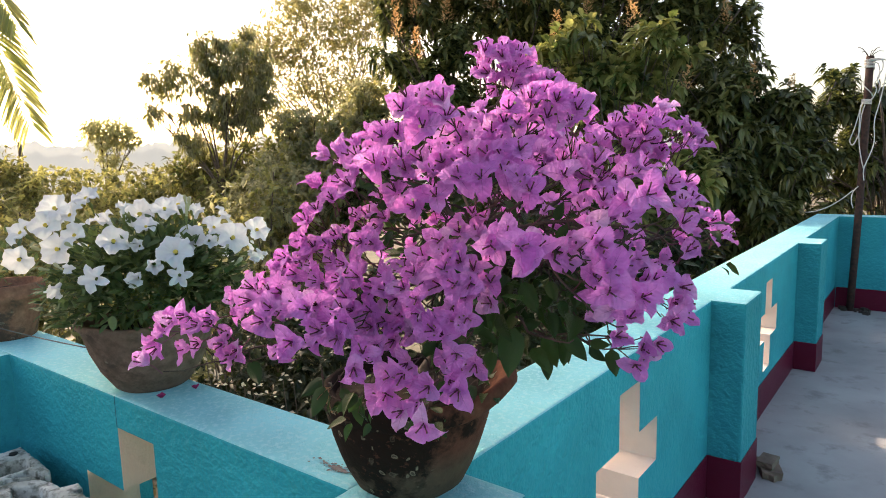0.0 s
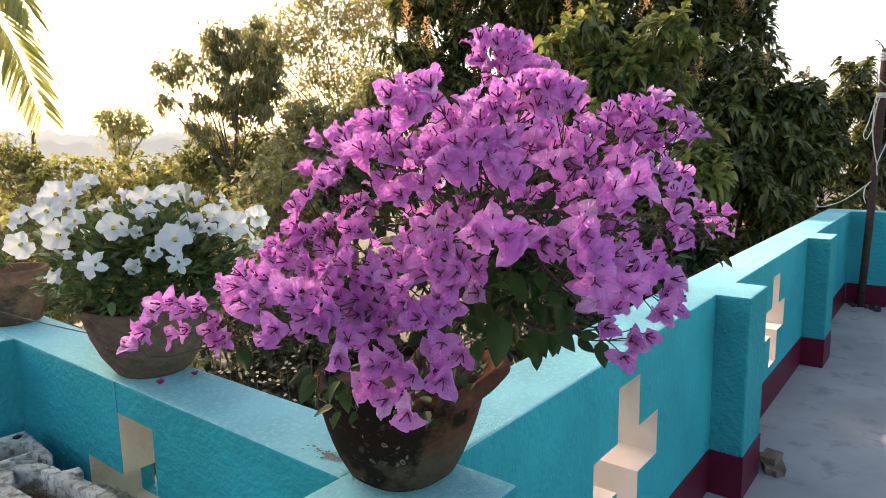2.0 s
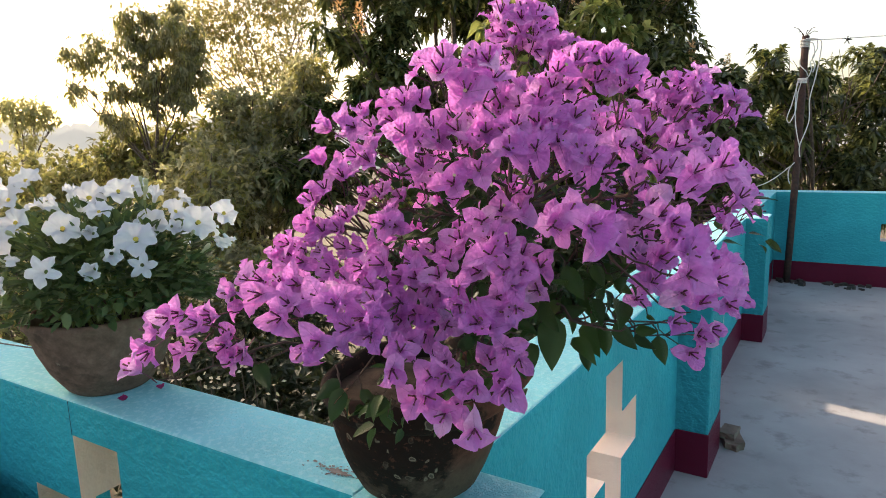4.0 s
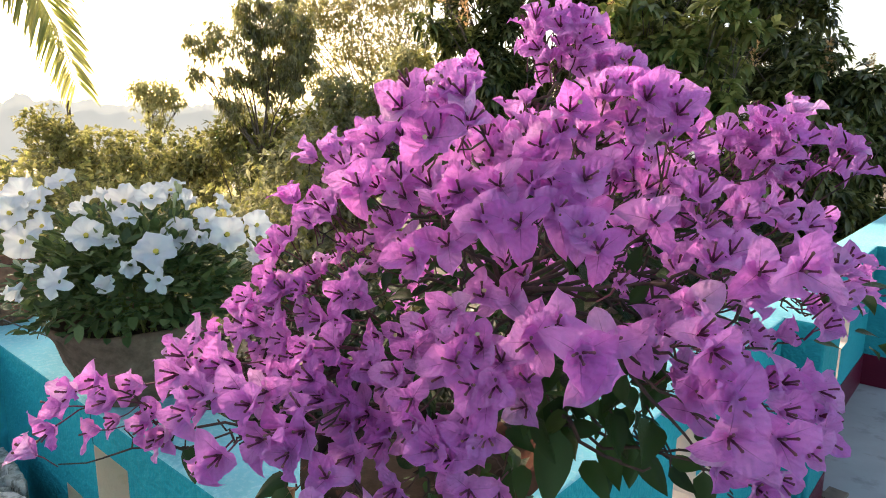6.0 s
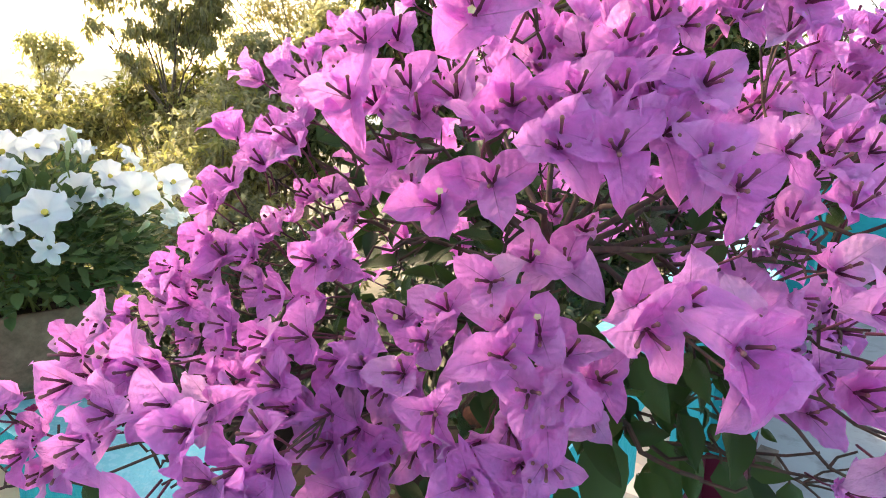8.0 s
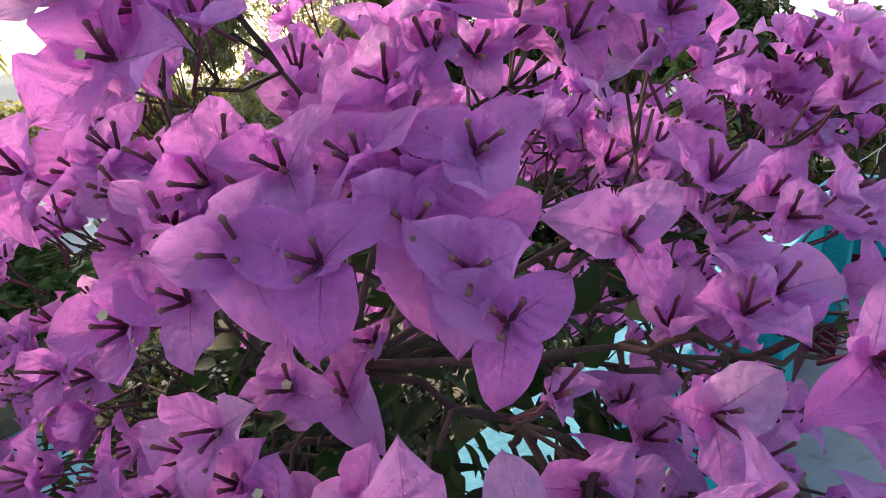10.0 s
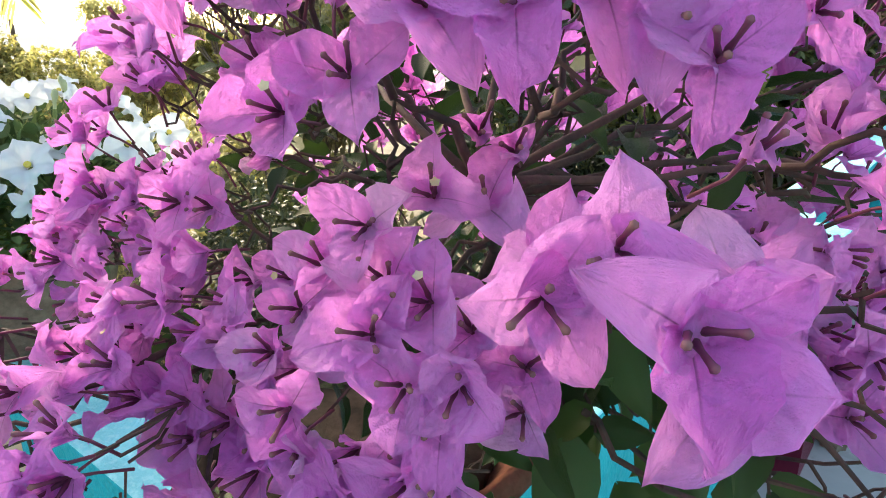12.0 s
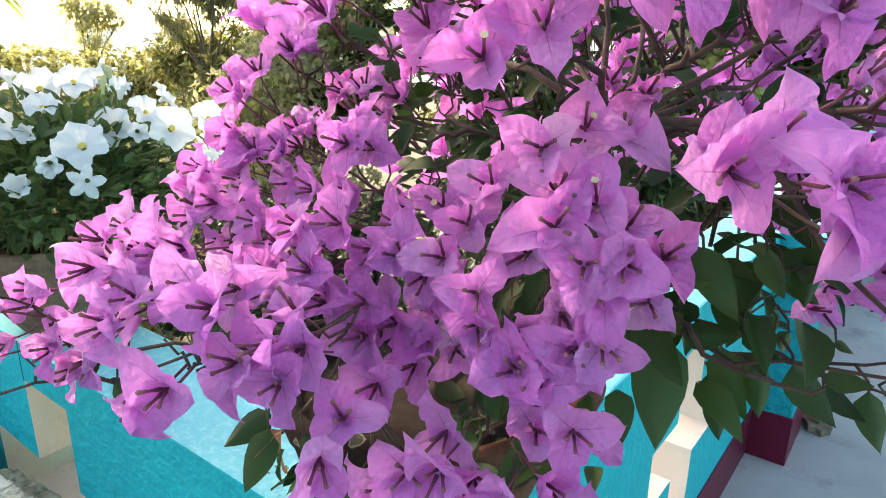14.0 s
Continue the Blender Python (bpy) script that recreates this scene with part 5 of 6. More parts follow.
bloom(-0.159, 0.906, 1.261)
bloom(-0.177, 0.758, 1.287)
bloom(-0.218, 0.748, 1.381)
bloom(-0.268, 0.703, 1.373)
bloom(-0.189, 0.878, 1.313)
bloom(-0.301, 0.862, 1.347)
bloom(-0.193, 0.863, 1.215, 0.023)
bloom(-0.172, 1.165, 1.340, 0.023)
# lower front
bloom(-0.529, 0.656, 1.320)
bloom(-0.448, 0.683, 1.327, 0.022, 0.40, (0.49, 0.42, 0.77))
bloom(-0.417, 0.651, 1.301, 0.022, 0.35, (0.44, 0.37, 0.82))
bloom(-0.508, 0.665, 1.303)
bloom(-0.502, 0.681, 1.318)
bloom(-0.394, 0.686, 1.354)
bloom(-0.382, 0.666, 1.341)
bloom(-0.367, 0.668, 1.323, 0.026, 0.45, (-0.13, -0.11, -0.98))
bloom(-0.359, 0.697, 1.340)
bloom(-0.343, 0.712, 1.322, 0.023)
bloom(-0.355, 0.727, 1.289, 0.023)
bloom(-0.550, 0.642, 1.316)
bloom(-0.500, 0.649, 1.254)
bloom(-0.490, 0.666, 1.260)
bloom(-0.520, 0.634, 1.276)
bloom(-0.484, 0.573, 1.258, 0.026, 0.50, (0.38, 0.33, -0.87))
bloom(-0.473, 0.632, 1.236, 0.024, 0.45, (-0.07, -0.06, -1.00))
bloom(-0.400, 0.672, 1.276, 0.023)
bloom(-0.396, 0.656, 1.263)
bloom(-0.357, 0.678, 1.279, 0.026, 0.40, (0.76, 0.65, -0.09))
bloom(-0.383, 0.659, 1.258)
bloom(-0.399, 0.691, 1.207)
bloom(-0.376, 0.720, 1.201)
bloom(-0.458, 0.576, 1.221)
bloom(-0.483, 0.588, 1.272)
bloom(-0.521, 0.649, 1.274)
bloom(-0.474, 0.677, 1.251)
bloom(-0.478, 0.670, 1.232, 0.023)
bloom(-0.485, 0.707, 1.330)
bloom(-0.362, 0.681, 1.306)
bloom(-0.373, 0.686, 1.350)
bloom(-0.418, 0.698, 1.312)
bloom(-0.351, 0.679, 1.324)
bloom(-0.456, 0.670, 1.308)
bloom(-0.261, 0.667, 1.361)
bloom(-0.433, 0.613, 1.207)
bloom(-0.418, 0.622, 1.210)
bloom(-0.467, 0.629, 1.170)
bloom(-0.423, 0.621, 1.160)
bloom(-0.421, 0.651, 1.157)
bloom(-0.375, 0.608, 1.156)
bloom(-0.388, 0.635, 1.195, 0.023)
bloom(-0.359, 0.658, 1.188)
# long low arm
bloom(-0.740, 0.454, 1.215)
bloom(-0.741, 0.473, 1.229)
bloom(-0.723, 0.489, 1.269)
bloom(-0.750, 0.523, 1.263)
bloom(-0.710, 0.520, 1.257)
bloom(-0.725, 0.553, 1.256)
bloom(-0.726, 0.507, 1.223, 0.023)
bloom(-0.699, 0.558, 1.235, 0.023)
bloom(-0.762, 0.615, 1.270)
bloom(-0.739, 0.626, 1.286)
bloom(-0.585, 0.537, 1.274, 0.030, 0.60, (0.13, 0.11, 0.98))
bloom(-0.586, 0.553, 1.288)
bloom(-0.556, 0.571, 1.294, 0.029, 0.60, (-0.38, -0.32, 0.87))
bloom(-0.527, 0.565, 1.291)
bloom(-0.538, 0.611, 1.285)
bloom(-0.493, 0.572, 1.277)
bloom(-0.526, 0.535, 1.256, 0.027, 0.50, (-0.26, -0.22, -0.94))
bloom(-0.506, 0.562, 1.268)
bloom(-0.690, 0.654, 1.297)
bloom(-0.622, 0.664, 1.304)
bloom(-0.728, 0.677, 1.316)
bloom(-0.728, 0.711, 1.293)
bloom(-0.434, 0.646, 1.213)
bloom(-0.680, 0.668, 1.276, 0.023)
bloom(-0.665, 0.609, 1.292)
bloom(-0.596, 0.577, 1.304)
bloom(-0.631, 0.550, 1.294)
bloom(-0.626, 0.565, 1.296)
bloom(-0.589, 0.627, 1.284)
bloom(-0.587, 0.587, 1.307)
bloom(-0.551, 0.643, 1.291)
bloom(-0.591, 0.657, 1.295)
bloom(-0.696, 0.545, 1.224, 0.023)
bloom(-0.744, 0.482, 1.250)
bloom(-0.732, 0.530, 1.223, 0.023)
# trios half hidden behind the outer ones
rs = random.Random(8)
outer = list(flowers)


def tuck(p, axis, size, gap):
    if all((p - f[0]).length > gap for f in flowers):
        flowers.append((p, axis.normalized(), size, rs.uniform(0, 6.28), rs.uniform(0.35, 0.95)))


for f in outer:
    dense = f[0].z > 1.44 or f[0].x < -0.6
    for k in range(3 if dense else 1):
        side = f[1].cross(rvec(rs)).normalized()
        if f[2] > 0.029 or rs.random() > 0.9 or f[0].x < -0.70 and f[0].y < 0.56 or f[0].x > -0.47 and 1.31 < f[0].z < 1.46 and f[0].y < 0.85:
            continue
        tuck(f[0] + side * rs.uniform(0.014, 0.024) - f[1] * rs.uniform(0.006, 0.02), facing(f[0]) + side * 0.3 + rvec(rs) * 0.3, rs.uniform(0.021, 0.027), 0.0155)
for k in range(26):
    d = rvec(rs).normalized()
    tuck(Vector((-0.505, 1.02, 1.632)) + Vector((d.x * 0.05, d.y * 0.05, d.z * 0.035)), d + Vector((0, 0, 0.6)) + FRONT * 0.4, rs.uniform(0.023, 0.028), 0.016)
# the far side of the bush
for k in range(240):
    w, e = rs.uniform(0.35, 3.3), rs.uniform(-0.2, 1.2)
    d = Vector((math.cos(w) * math.cos(e), math.sin(w) * math.cos(e), math.sin(e)))
    q = rs.uniform(0.75, 1.0)
    tuck(BUSH + Vector((d.x * 0.24, d.y * 0.20, d.z * 0.24)) * q, d + Vector((0, 0, 0.5)) + rvec(rs) * 0.35, rs.uniform(0.024, 0.03), 0.024)


def spread_out(points, count):
    """So many of the points, as far from one another as can be."""
    chosen = [points[0]]
    gaps = [(p - points[0]).length for p in points]
    while len(chosen) < count:
        k = max(range(len(points)), key=lambda i: gaps[i])
        chosen.append(points[k])
        gaps = [min(g, (p - points[k]).length) for g, p in zip(gaps, points)]
    return chosen


hubs = spread_out([p - axis * 0.034 + (BUSH - p) * 0.06 for p, axis, *_ in flowers], 120)


def flower_matrix(p, axis, turn):
    z = axis
    x = z.orthogonal().normalized()
    m = Matrix((x, z.cross(x), z)).transposed().to_4x4()
    return Matrix.Translation(p) @ m @ Matrix.Rotation(turn, 4, "Z")


def bract_pose(k, size, spread, rnd):
    return Matrix.Rotation(2 * math.pi * k / 3 + rnd.uniform(-0.2, 0.2), 4, "Z") @ Matrix.Translation((0.0012, 0, 0)) @ Matrix.Rotation(-(spread + rnd.uniform(-0.22, 0.22)), 4, "Y") @ Matrix.Rotation(rnd.uniform(-0.32, 0.32), 4, "X") @ Matrix.Diagonal((size * rnd.uniform(0.9, 1.08),) * 3 + (1,))


# ---- potted bougainvillea ----
POT = Vector((-0.656, 0.899, TOP + 0.002))
boug = thing("potted_bougainvillea", "magenta bougainvillea in full bloom in a mossy terracotta pot", "potted plant", POT)
INV = Matrix.Translation(-POT)


def pot_lip(w, r, z):
    w = (w + math.pi) % (2 * math.pi) - math.pi
    if z > 0.157:
        k = min(1.0, (z - 0.157) / 0.026)
        pinch = math.exp(-((w - 0.62) / 0.5) ** 2)
        far = math.exp(-((abs(w - 0.62) - math.pi) / 0.9) ** 2)
        r += (0.004 * math.sin(7 * w + 1) + 0.038 * pinch - 0.004 * far) * k
        z += (0.012 * pinch + 0.006 * math.sin(3 * w) + 0.003 * math.sin(8 * w)) * k
    return r, z


part("pot", lathe([(0.03, 0.002), (0.080, 0.0), (0.089, 0.007), (0.103, 0.018), (0.119, 0.05), (0.131, 0.08), (0.142, 0.112), (0.150, 0.14), (0.153, 0.155), (0.151, 0.160), (0.158, 0.165), (0.164, 0.173), (0.168, 0.186), (0.166, 0.199), (0.158, 0.205), (0.150, 0.203), (0.144, 0.192), (0.138, 0.17), (0.13, 0.155)], 48, 0.02, pot_lip), CLAY_OLD, boug, "mossy flaking terracotta pot with a wavy lip", True)
part("soil", lathe([(0.02, 0.182), (0.07, 0.184), (0.138, 0.18), (0.14, 0.168)], 24, 0.03), SOIL, boug, "dark soil", True)

rt = random.Random(6)
fork = Vector((-0.54, 0.862, 1.174)) - POT
crotch = Vector((-0.392, 0.747, 1.385)) - POT
part("trunk", tube(curve((0.0, 0.0, 0.14), fork, (-0.015, 0.02, 0.0), 8, 0.004), [0.017, 0.016, 0.015, 0.014, 0.014, 0.013, 0.012, 0.011], 8), TWIG, boug, "gnarled brown trunk", True)
stem = curve(fork, crotch, (0.02, 0.012, 0.02), 9, 0.007)
part("limb", tube(stem, [0.0046 - 0.0002 * i for i in range(9)], 7), TWIG, boug, smooth=True)
limbs_ = [stem]
for end in spread_out([h - POT for h in hubs], 26):
    high = end.z > 0.42 and end.x > -0.12
    root = crotch + (stem[-2] - crotch) * rt.random() if high else stem[rt.randint(0, 4)]
    e = root.lerp(end, 0.8)
    pts = curve(root, e, (rt.gauss(0, 0.012), rt.gauss(0, 0.012), rt.uniform(-0.01, 0.03)), 9, 0.005)
    limbs_.append(pts)
    part("limb", tube(pts, [0.0026 - 0.0002 * i for i in range(9)], 6), TWIG, boug, smooth=True)
tips = []
for hub in hubs:
    e = hub - POT
    pts = min(limbs_, key=lambda l: min((q - e).length for q in l))
    k = max(1, min(range(9), key=lambda i: (pts[i] - e).length) - rt.randint(0, 2))
    line = curve(pts[k], e, (rt.gauss(0, 0.01), rt.gauss(0, 0.01), rt.uniform(-0.02, 0.012)), 8, 0.005)
    tips += line[2:]
    part("branch", tube(line, [0.0021, 0.0019, 0.0017, 0.0016, 0.0014, 0.0012, 0.0011, 0.001], 5), TWIG, boug, smooth=True)
# twig from the nearest branch to every trio
twigs = []
for p, axis, size, turn, sp_ in flowers:
    b = p - axis * 0.024 - POT
    a = min(tips, key=lambda q: (q - b).length_squared)
    if (a - b).length > 0.004:
        twigs.append(tube([a, a.lerp(b, 0.5) - axis * 0.005, b], [0.0012, 0.001, 0.0009], 3))
tagged(part("twig_work", join(twigs), TWIG, boug, "thin brown twigs"), kind="stuff")

star_v = [(0, 0, 0)] + [((0.0024 if k % 2 else 0.0018) * math.cos(k * math.pi / 5), (0.0024 if k % 2 else 0.0018) * math.sin(k * math.pi / 5), 0.0008 if k % 2 else 0.0004) for k in range(10)] + [(0, 0, -0.0012)]
star_f = [(0, 1 + k, 1 + (k + 1) % 10) for k in range(10)] + [(11, 1 + (k + 1) % 10, 1 + k) for k in range(10)]
STAR = bpy.data.meshes.new("blossom")
STAR.from_pydata(star_v, [], star_f)
STAR.materials.append(BLOSSOM)
flowers.sort(key=lambda f: f[0].y - 0.35 * f[0].x - 0.2 * f[0].z)
FULL = 300
rk = random.Random(9)
for p, axis, size, turn, spread in flowers[:FULL]:
    m = INV @ flower_matrix(p, axis, turn)
    kind = rk.randrange(len(TUBE_MESHES))
    fl = new("flower", TUBE_MESHES[kind])
    fl.parent = boug
    fl.matrix_basis = m
    if rk.random() < 0.06:
        star = new("blossom", STAR)
        star.parent = fl
        star.matrix_basis = flower_matrix(*TUBE_ENDS[kind], 0.0)
    for k in range(3):
        br = new("bract", rk.choice(BRACT_MESHES))
        br.parent = fl
        br.matrix_basis = bract_pose(k, size, spread, rk)


def batch_blades(items, shapes, name, material, parent, label):
    """Many blades joined into one part, with their own u and v."""
    vs, fs, uv, n0 = [], [], [], 0
    for m, k in items:
        v_, f_, u_ = shapes[k]
        a = np.asarray(v_) @ np.array(m.to_3x3()).T + np.array(m.translation)
        vs.append(a)
        fs += [tuple(i + n0 for i in f) for f in f_]
        uv += u_
        n0 += len(v_)
    me = bpy.data.meshes.new(name)
    me.from_pydata(np.concatenate(vs).tolist(), [], fs)
    layer = me.uv_layers.new(name="UVMap")
    idx = np.empty(len(me.loops), dtype=np.int32)
    me.loops.foreach_get("vertex_index", idx)
    layer.data.foreach_set("uv", np.asarray(uv, dtype=np.float32)[idx].ravel())
    me.materials.append(material)
    me.shade_smooth()
    ob = part(name, me, None, parent, label)
    return tagged(ob, kind="stuff")


items, tubes = [], []
for p, axis, size, turn, spread in flowers[FULL:]:
    m = INV @ flower_matrix(p, axis, turn)
    items += [(m @ bract_pose(k, size, spread, rk), rk.randrange(len(BRACT_SHAPES))) for k in range(3)]
    v_, f_ = rk.choice(TUBE_SHAPES)
    tubes.append(([m @ Vector(q) for q in v_], f_))
batch_blades(items, BRACT_SHAPES, "bloom", BRACT, boug, "magenta bracts on the far side of the bush")
tagged(part("tube_work", join(tubes), TUBE, boug, "slender dark flower tubes"), kind="stuff")

rl = random.Random(14)


stalks = []


def leaves(x, y, z, r, n, size=0.05, hang=0.5, mesh=None):
    """Leaves round a point of the bush on thin stalks, hanging by that much."""
    hub = Vector((x, y, z))
    root = hub.lerp(BUSH, 0.3)
    stalks.append(tube(curve(root - POT, hub - POT, (0, 0, 0.03), 6, 0.012), [0.002, 0.0018, 0.0016, 0.0014, 0.0012, 0.001], 4))
    for k in range(n):
        q = rvec(rl) * r * 0.45
        c = hub + q * min(1.0, 0.8 * r / q.length)
        d = (c - BUSH).normalized() * 0.5 + rvec(rl) * 0.55 + FRONT * 0.2
        d.z = d.z * 0.6 - hang * rl.uniform(0.3, 1.1)
        d.normalize()
        side = d.cross(Vector((0, 0, 1)) + rvec(rl) * 0.5).normalized()
        m = Matrix((d, side, d.cross(side))).transposed()
        if m.col[2].z < 0:
            m = Matrix((d, -side, d.cross(-side))).transposed()
        ob = new("leaf", mesh or rl.choice(LEAF_MESHES))
        ob.parent = boug
        s = size * rl.uniform(0.42, 0.8)
        ob.matrix_basis = INV @ Matrix.Translation(c) @ m.to_4x4() @ Matrix.Diagonal((s, s, s, 1))
        if (c - hub).length < 0.018:
            stalks.append(tube([hub.lerp(root, rl.random() * 0.25) - POT, hub.lerp(c, 0.55) + Vector((0, 0, 0.006)) - POT, c - POT], [0.0008, 0.0007, 0.0006], 3))


leaves(-0.365, 0.860, 1.220, 0.06, 12, 0.055, 0.5)
leaves(-0.600, 0.720, 1.270, 0.07, 18, 0.045, 0.3)
leaves(-0.450, 0.740, 1.260, 0.07, 20, 0.045, 0.3)
leaves(-0.340, 0.860, 1.280, 0.08, 22, 0.045, 0.3)
leaves(-0.640, 0.820, 1.420, 0.07, 14, 0.04, 0.2)
leaves(-0.512, 0.640, 1.140, 0.035, 10, 0.045, 0.7)
leaves(-0.560, 0.680, 1.130, 0.05, 10, 0.042, 0.6)
leaves(-0.430, 0.760, 1.180, 0.07, 16, 0.048, 0.6)
leaves(-0.480, 0.850, 1.250, 0.10, 44, 0.05, 0.2)
leaves(-0.410, 0.860, 1.330, 0.10, 44, 0.05, 0.1)
leaves(-0.560, 0.820, 1.340, 0.10, 40, 0.048, 0.1)
leaves(-0.310, 0.930, 1.370, 0.09, 34, 0.048, 0.2)
leaves(-0.480, 0.900, 1.420, 0.11, 44, 0.048, 0.0)
leaves(-0.400, 0.850, 1.420, 0.08, 26, 0.046, 0.1)
leaves(-0.600, 0.900, 1.400, 0.10, 44, 0.05, 0.1)
leaves(-0.620, 0.860, 1.300, 0.09, 40, 0.05, 0.2)
leaves(-0.520, 0.960, 1.320, 0.11, 44, 0.05, 0.2)
leaves(-0.180, 1.060, 1.330, 0.05, 8, 0.045, 0.4)
leaves(-0.600, 0.660, 1.140, 0.01, 2, 0.045, 0.9, DRY_MESH)
leaves(-0.540, 0.840, 1.085, 0.06, 16, 0.042, 0.1)
leaves(-0.500, 0.900, 1.095, 0.05, 12, 0.042, 0.1)
leaves(-0.500, 0.760, 1.090, 0.04, 8, 0.045, 0.3)


def hanging_leaf(base, tip, turn=0.0):
    """One large leaf on a twig, from its stalk to its tip."""
    b_, t_ = Vector(base), Vector(tip)
    d = (t_ - b_).normalized()
    side = d.cross(FRONT + Vector((turn, turn, 0.5))).normalized()
    ob = new("leaf", rl.choice(LEAF_MESHES))
    ob.parent = boug
    k = (t_ - b_).length
    ob.matrix_basis = INV @ Matrix.Translation(b_) @ Matrix((d, side, d.cross(side))).transposed().to_4x4() @ Matrix.Diagonal((k, k, k, 1))
    stalks.append(tube([b_ + Vector((-0.012, 0.008, 0.016)) - POT, b_ + Vector((-0.002, 0.002, 0.008)) - POT, b_ - POT], [0.0012, 0.001, 0.0009], 4))


leaves(-0.375, 0.800, 1.265, 0.05, 14, 0.06, 0.4)
leaves(-0.320, 0.860, 1.275, 0.05, 12, 0.06, 0.4)
# low twigs that reach out over the wall, with large dark leaves
for a, b in (((-0.44, 0.80, 1.25), (-0.215, 0.845, 1.235)), ((-0.40, 0.86, 1.22), (-0.235, 0.90, 1.225)), ((-0.36, 0.80, 1.255), (-0.27, 0.80, 1.235))):
    stalks.append(tube(curve(Vector(a) - POT, Vector(b) - POT, (0, 0, -0.012), 9, 0.007), [0.0022, 0.0021, 0.002, 0.0018, 0.0017, 0.0015, 0.0014, 0.0012, 0.001], 5))
hanging_leaf((-0.364, 0.798, 1.237), (-0.358, 0.775, 1.172))
hanging_leaf((-0.316, 0.820, 1.306), (-0.303, 0.811, 1.278))
hanging_leaf((-0.298, 0.872, 1.296), (-0.295, 0.854, 1.262))
hanging_leaf((-0.341, 0.856, 1.217), (-0.322, 0.848, 1.172))
hanging_leaf((-0.317, 0.868, 1.210), (-0.312, 0.851, 1.175))
hanging_leaf((-0.340, 0.853, 1.186), (-0.331, 0.840, 1.154))
hanging_leaf((-0.291, 0.828, 1.230), (-0.266, 0.829, 1.197))
hanging_leaf((-0.275, 0.860, 1.208), (-0.252, 0.863, 1.189))
hanging_leaf((-0.250, 0.878, 1.204), (-0.239, 0.866, 1.169))
hanging_leaf((-0.276, 0.863, 1.213), (-0.249, 0.873, 1.212))
hanging_leaf((-0.353, 0.803, 1.243), (-0.325, 0.815, 1.247))
hanging_leaf((-0.348, 0.800, 1.304), (-0.323, 0.799, 1.263))
hanging_leaf((-0.325, 0.839, 1.241), (-0.302, 0.842, 1.228))
hanging_leaf((-0.681, 0.580, 1.191), (-0.657, 0.581, 1.160))
hanging_leaf((-0.704, 0.572, 1.209), (-0.689, 0.567, 1.192))
hanging_leaf((-0.598, 0.646, 1.149), (-0.599, 0.626, 1.109))
hanging_leaf((-0.608, 0.655, 1.156), (-0.627, 0.627, 1.134))
hanging_leaf((-0.576, 0.661, 1.146), (-0.553, 0.661, 1.125))
hanging_leaf((-0.439, 0.704, 1.224), (-0.441, 0.687, 1.208))
hanging_leaf((-0.428, 0.705, 1.229), (-0.440, 0.682, 1.212))
hanging_leaf((-0.231, 1.170, 1.324), (-0.218, 1.163, 1.304))
hanging_leaf((-0.417, 0.674, 1.239), (-0.415, 0.660, 1.226))
hanging_leaf((-0.278, 0.930, 1.217), (-0.266, 0.925, 1.209))
hanging_leaf((-0.304, 0.883, 1.232), (-0.308, 0.864, 1.221))
hanging_leaf((-0.336, 0.863, 1.248), (-0.318, 0.858, 1.230))
hanging_leaf((-0.475, 0.691, 1.211), (-0.450, 0.695, 1.210))

tagged(part("stalk_work", join(stalks), TWIG, boug, "thin leaf stalks"), kind="stuff")

# ---- pots of white petunias ----
def corolla_mesh(kind):
    """Funnel petunia: flared five-lobed face (kind 0 open, 1 starry, 2 half closed)."""
    flare = (1.0, 0.85, 0.55)[kind]
    verts, faces = [], []
    rows = [(0.07, -1.0), (0.10, -0.6), (0.15, -0.3), (0.32, -0.14), (0.58, -0.02), (0.82, 0.03), (1.0, -0.05)]
    sides = 40
    for i, (r, z) in enumerate(rows):
        for k in range(sides):
            w = 2 * math.pi * k / sides
            c5 = abs(math.sin(2.5 * w))
            tri = 1 - abs(((w * 5 / (2 * math.pi)) % 1.0) * 2 - 1)
            lobe = tri if kind == 0 else 0.5 * tri + 0.5 * c5 ** 1.2
            deep = (0.22, 0.55, 0.30)[kind]
            f = 1 - deep * (1 - lobe) * max(0, (r - 0.2) / 0.8)
            rr = r * f * (flare if r > 0.2 else 1)
            zz = z + max(0, r - 0.3) * (0.20 * math.sin(5 * w + 0.6) + 0.14 * math.sin(11 * w) + 0.10 * math.sin(2 * w) + 0.05 * math.sin(17 * w + 1)) + (0.5 * max(0, r - 0.2) if kind == 2 else 0)
            verts.append((rr * math.cos(w), rr * math.sin(w), zz))
    for i in range(len(rows) - 1):
        for k in range(sides):
            k2 = (k + 1) % sides
            faces.append((i * sides + k, i * sides + k2, (i + 1) * sides + k2, (i + 1) * sides + k))
    me = bpy.data.meshes.new("petunia_flower")
    me.from_pydata(verts, [], faces)
    me.materials.append(PETUNIA)
    me.shade_smooth()
    return me


def small_mesh(name, data, material):
    me = bpy.data.meshes.new(name)
    me.from_pydata([tuple(v) for v in data[0]], [], data[1])
    me.materials.append(material)
    me.shade_smooth()
    return me


COROLLA = [corolla_mesh(k) for k in range(3)]
EYE_MESH = small_mesh("throat", lathe([(0.01, -0.2), (0.05, -0.185), (0.1, -0.165), (0.125, -0.18), (0.11, -0.25)], 12), PETUNIA_EYE)
CALYX = small_mesh("calyx", tube([(0, 0, -0.55), (0, 0, -0.95), (0.02, 0, -1.15), (0.15, 0.05, -1.7)], [0.115, 0.13, 0.06, 0.045], 7), STALK)
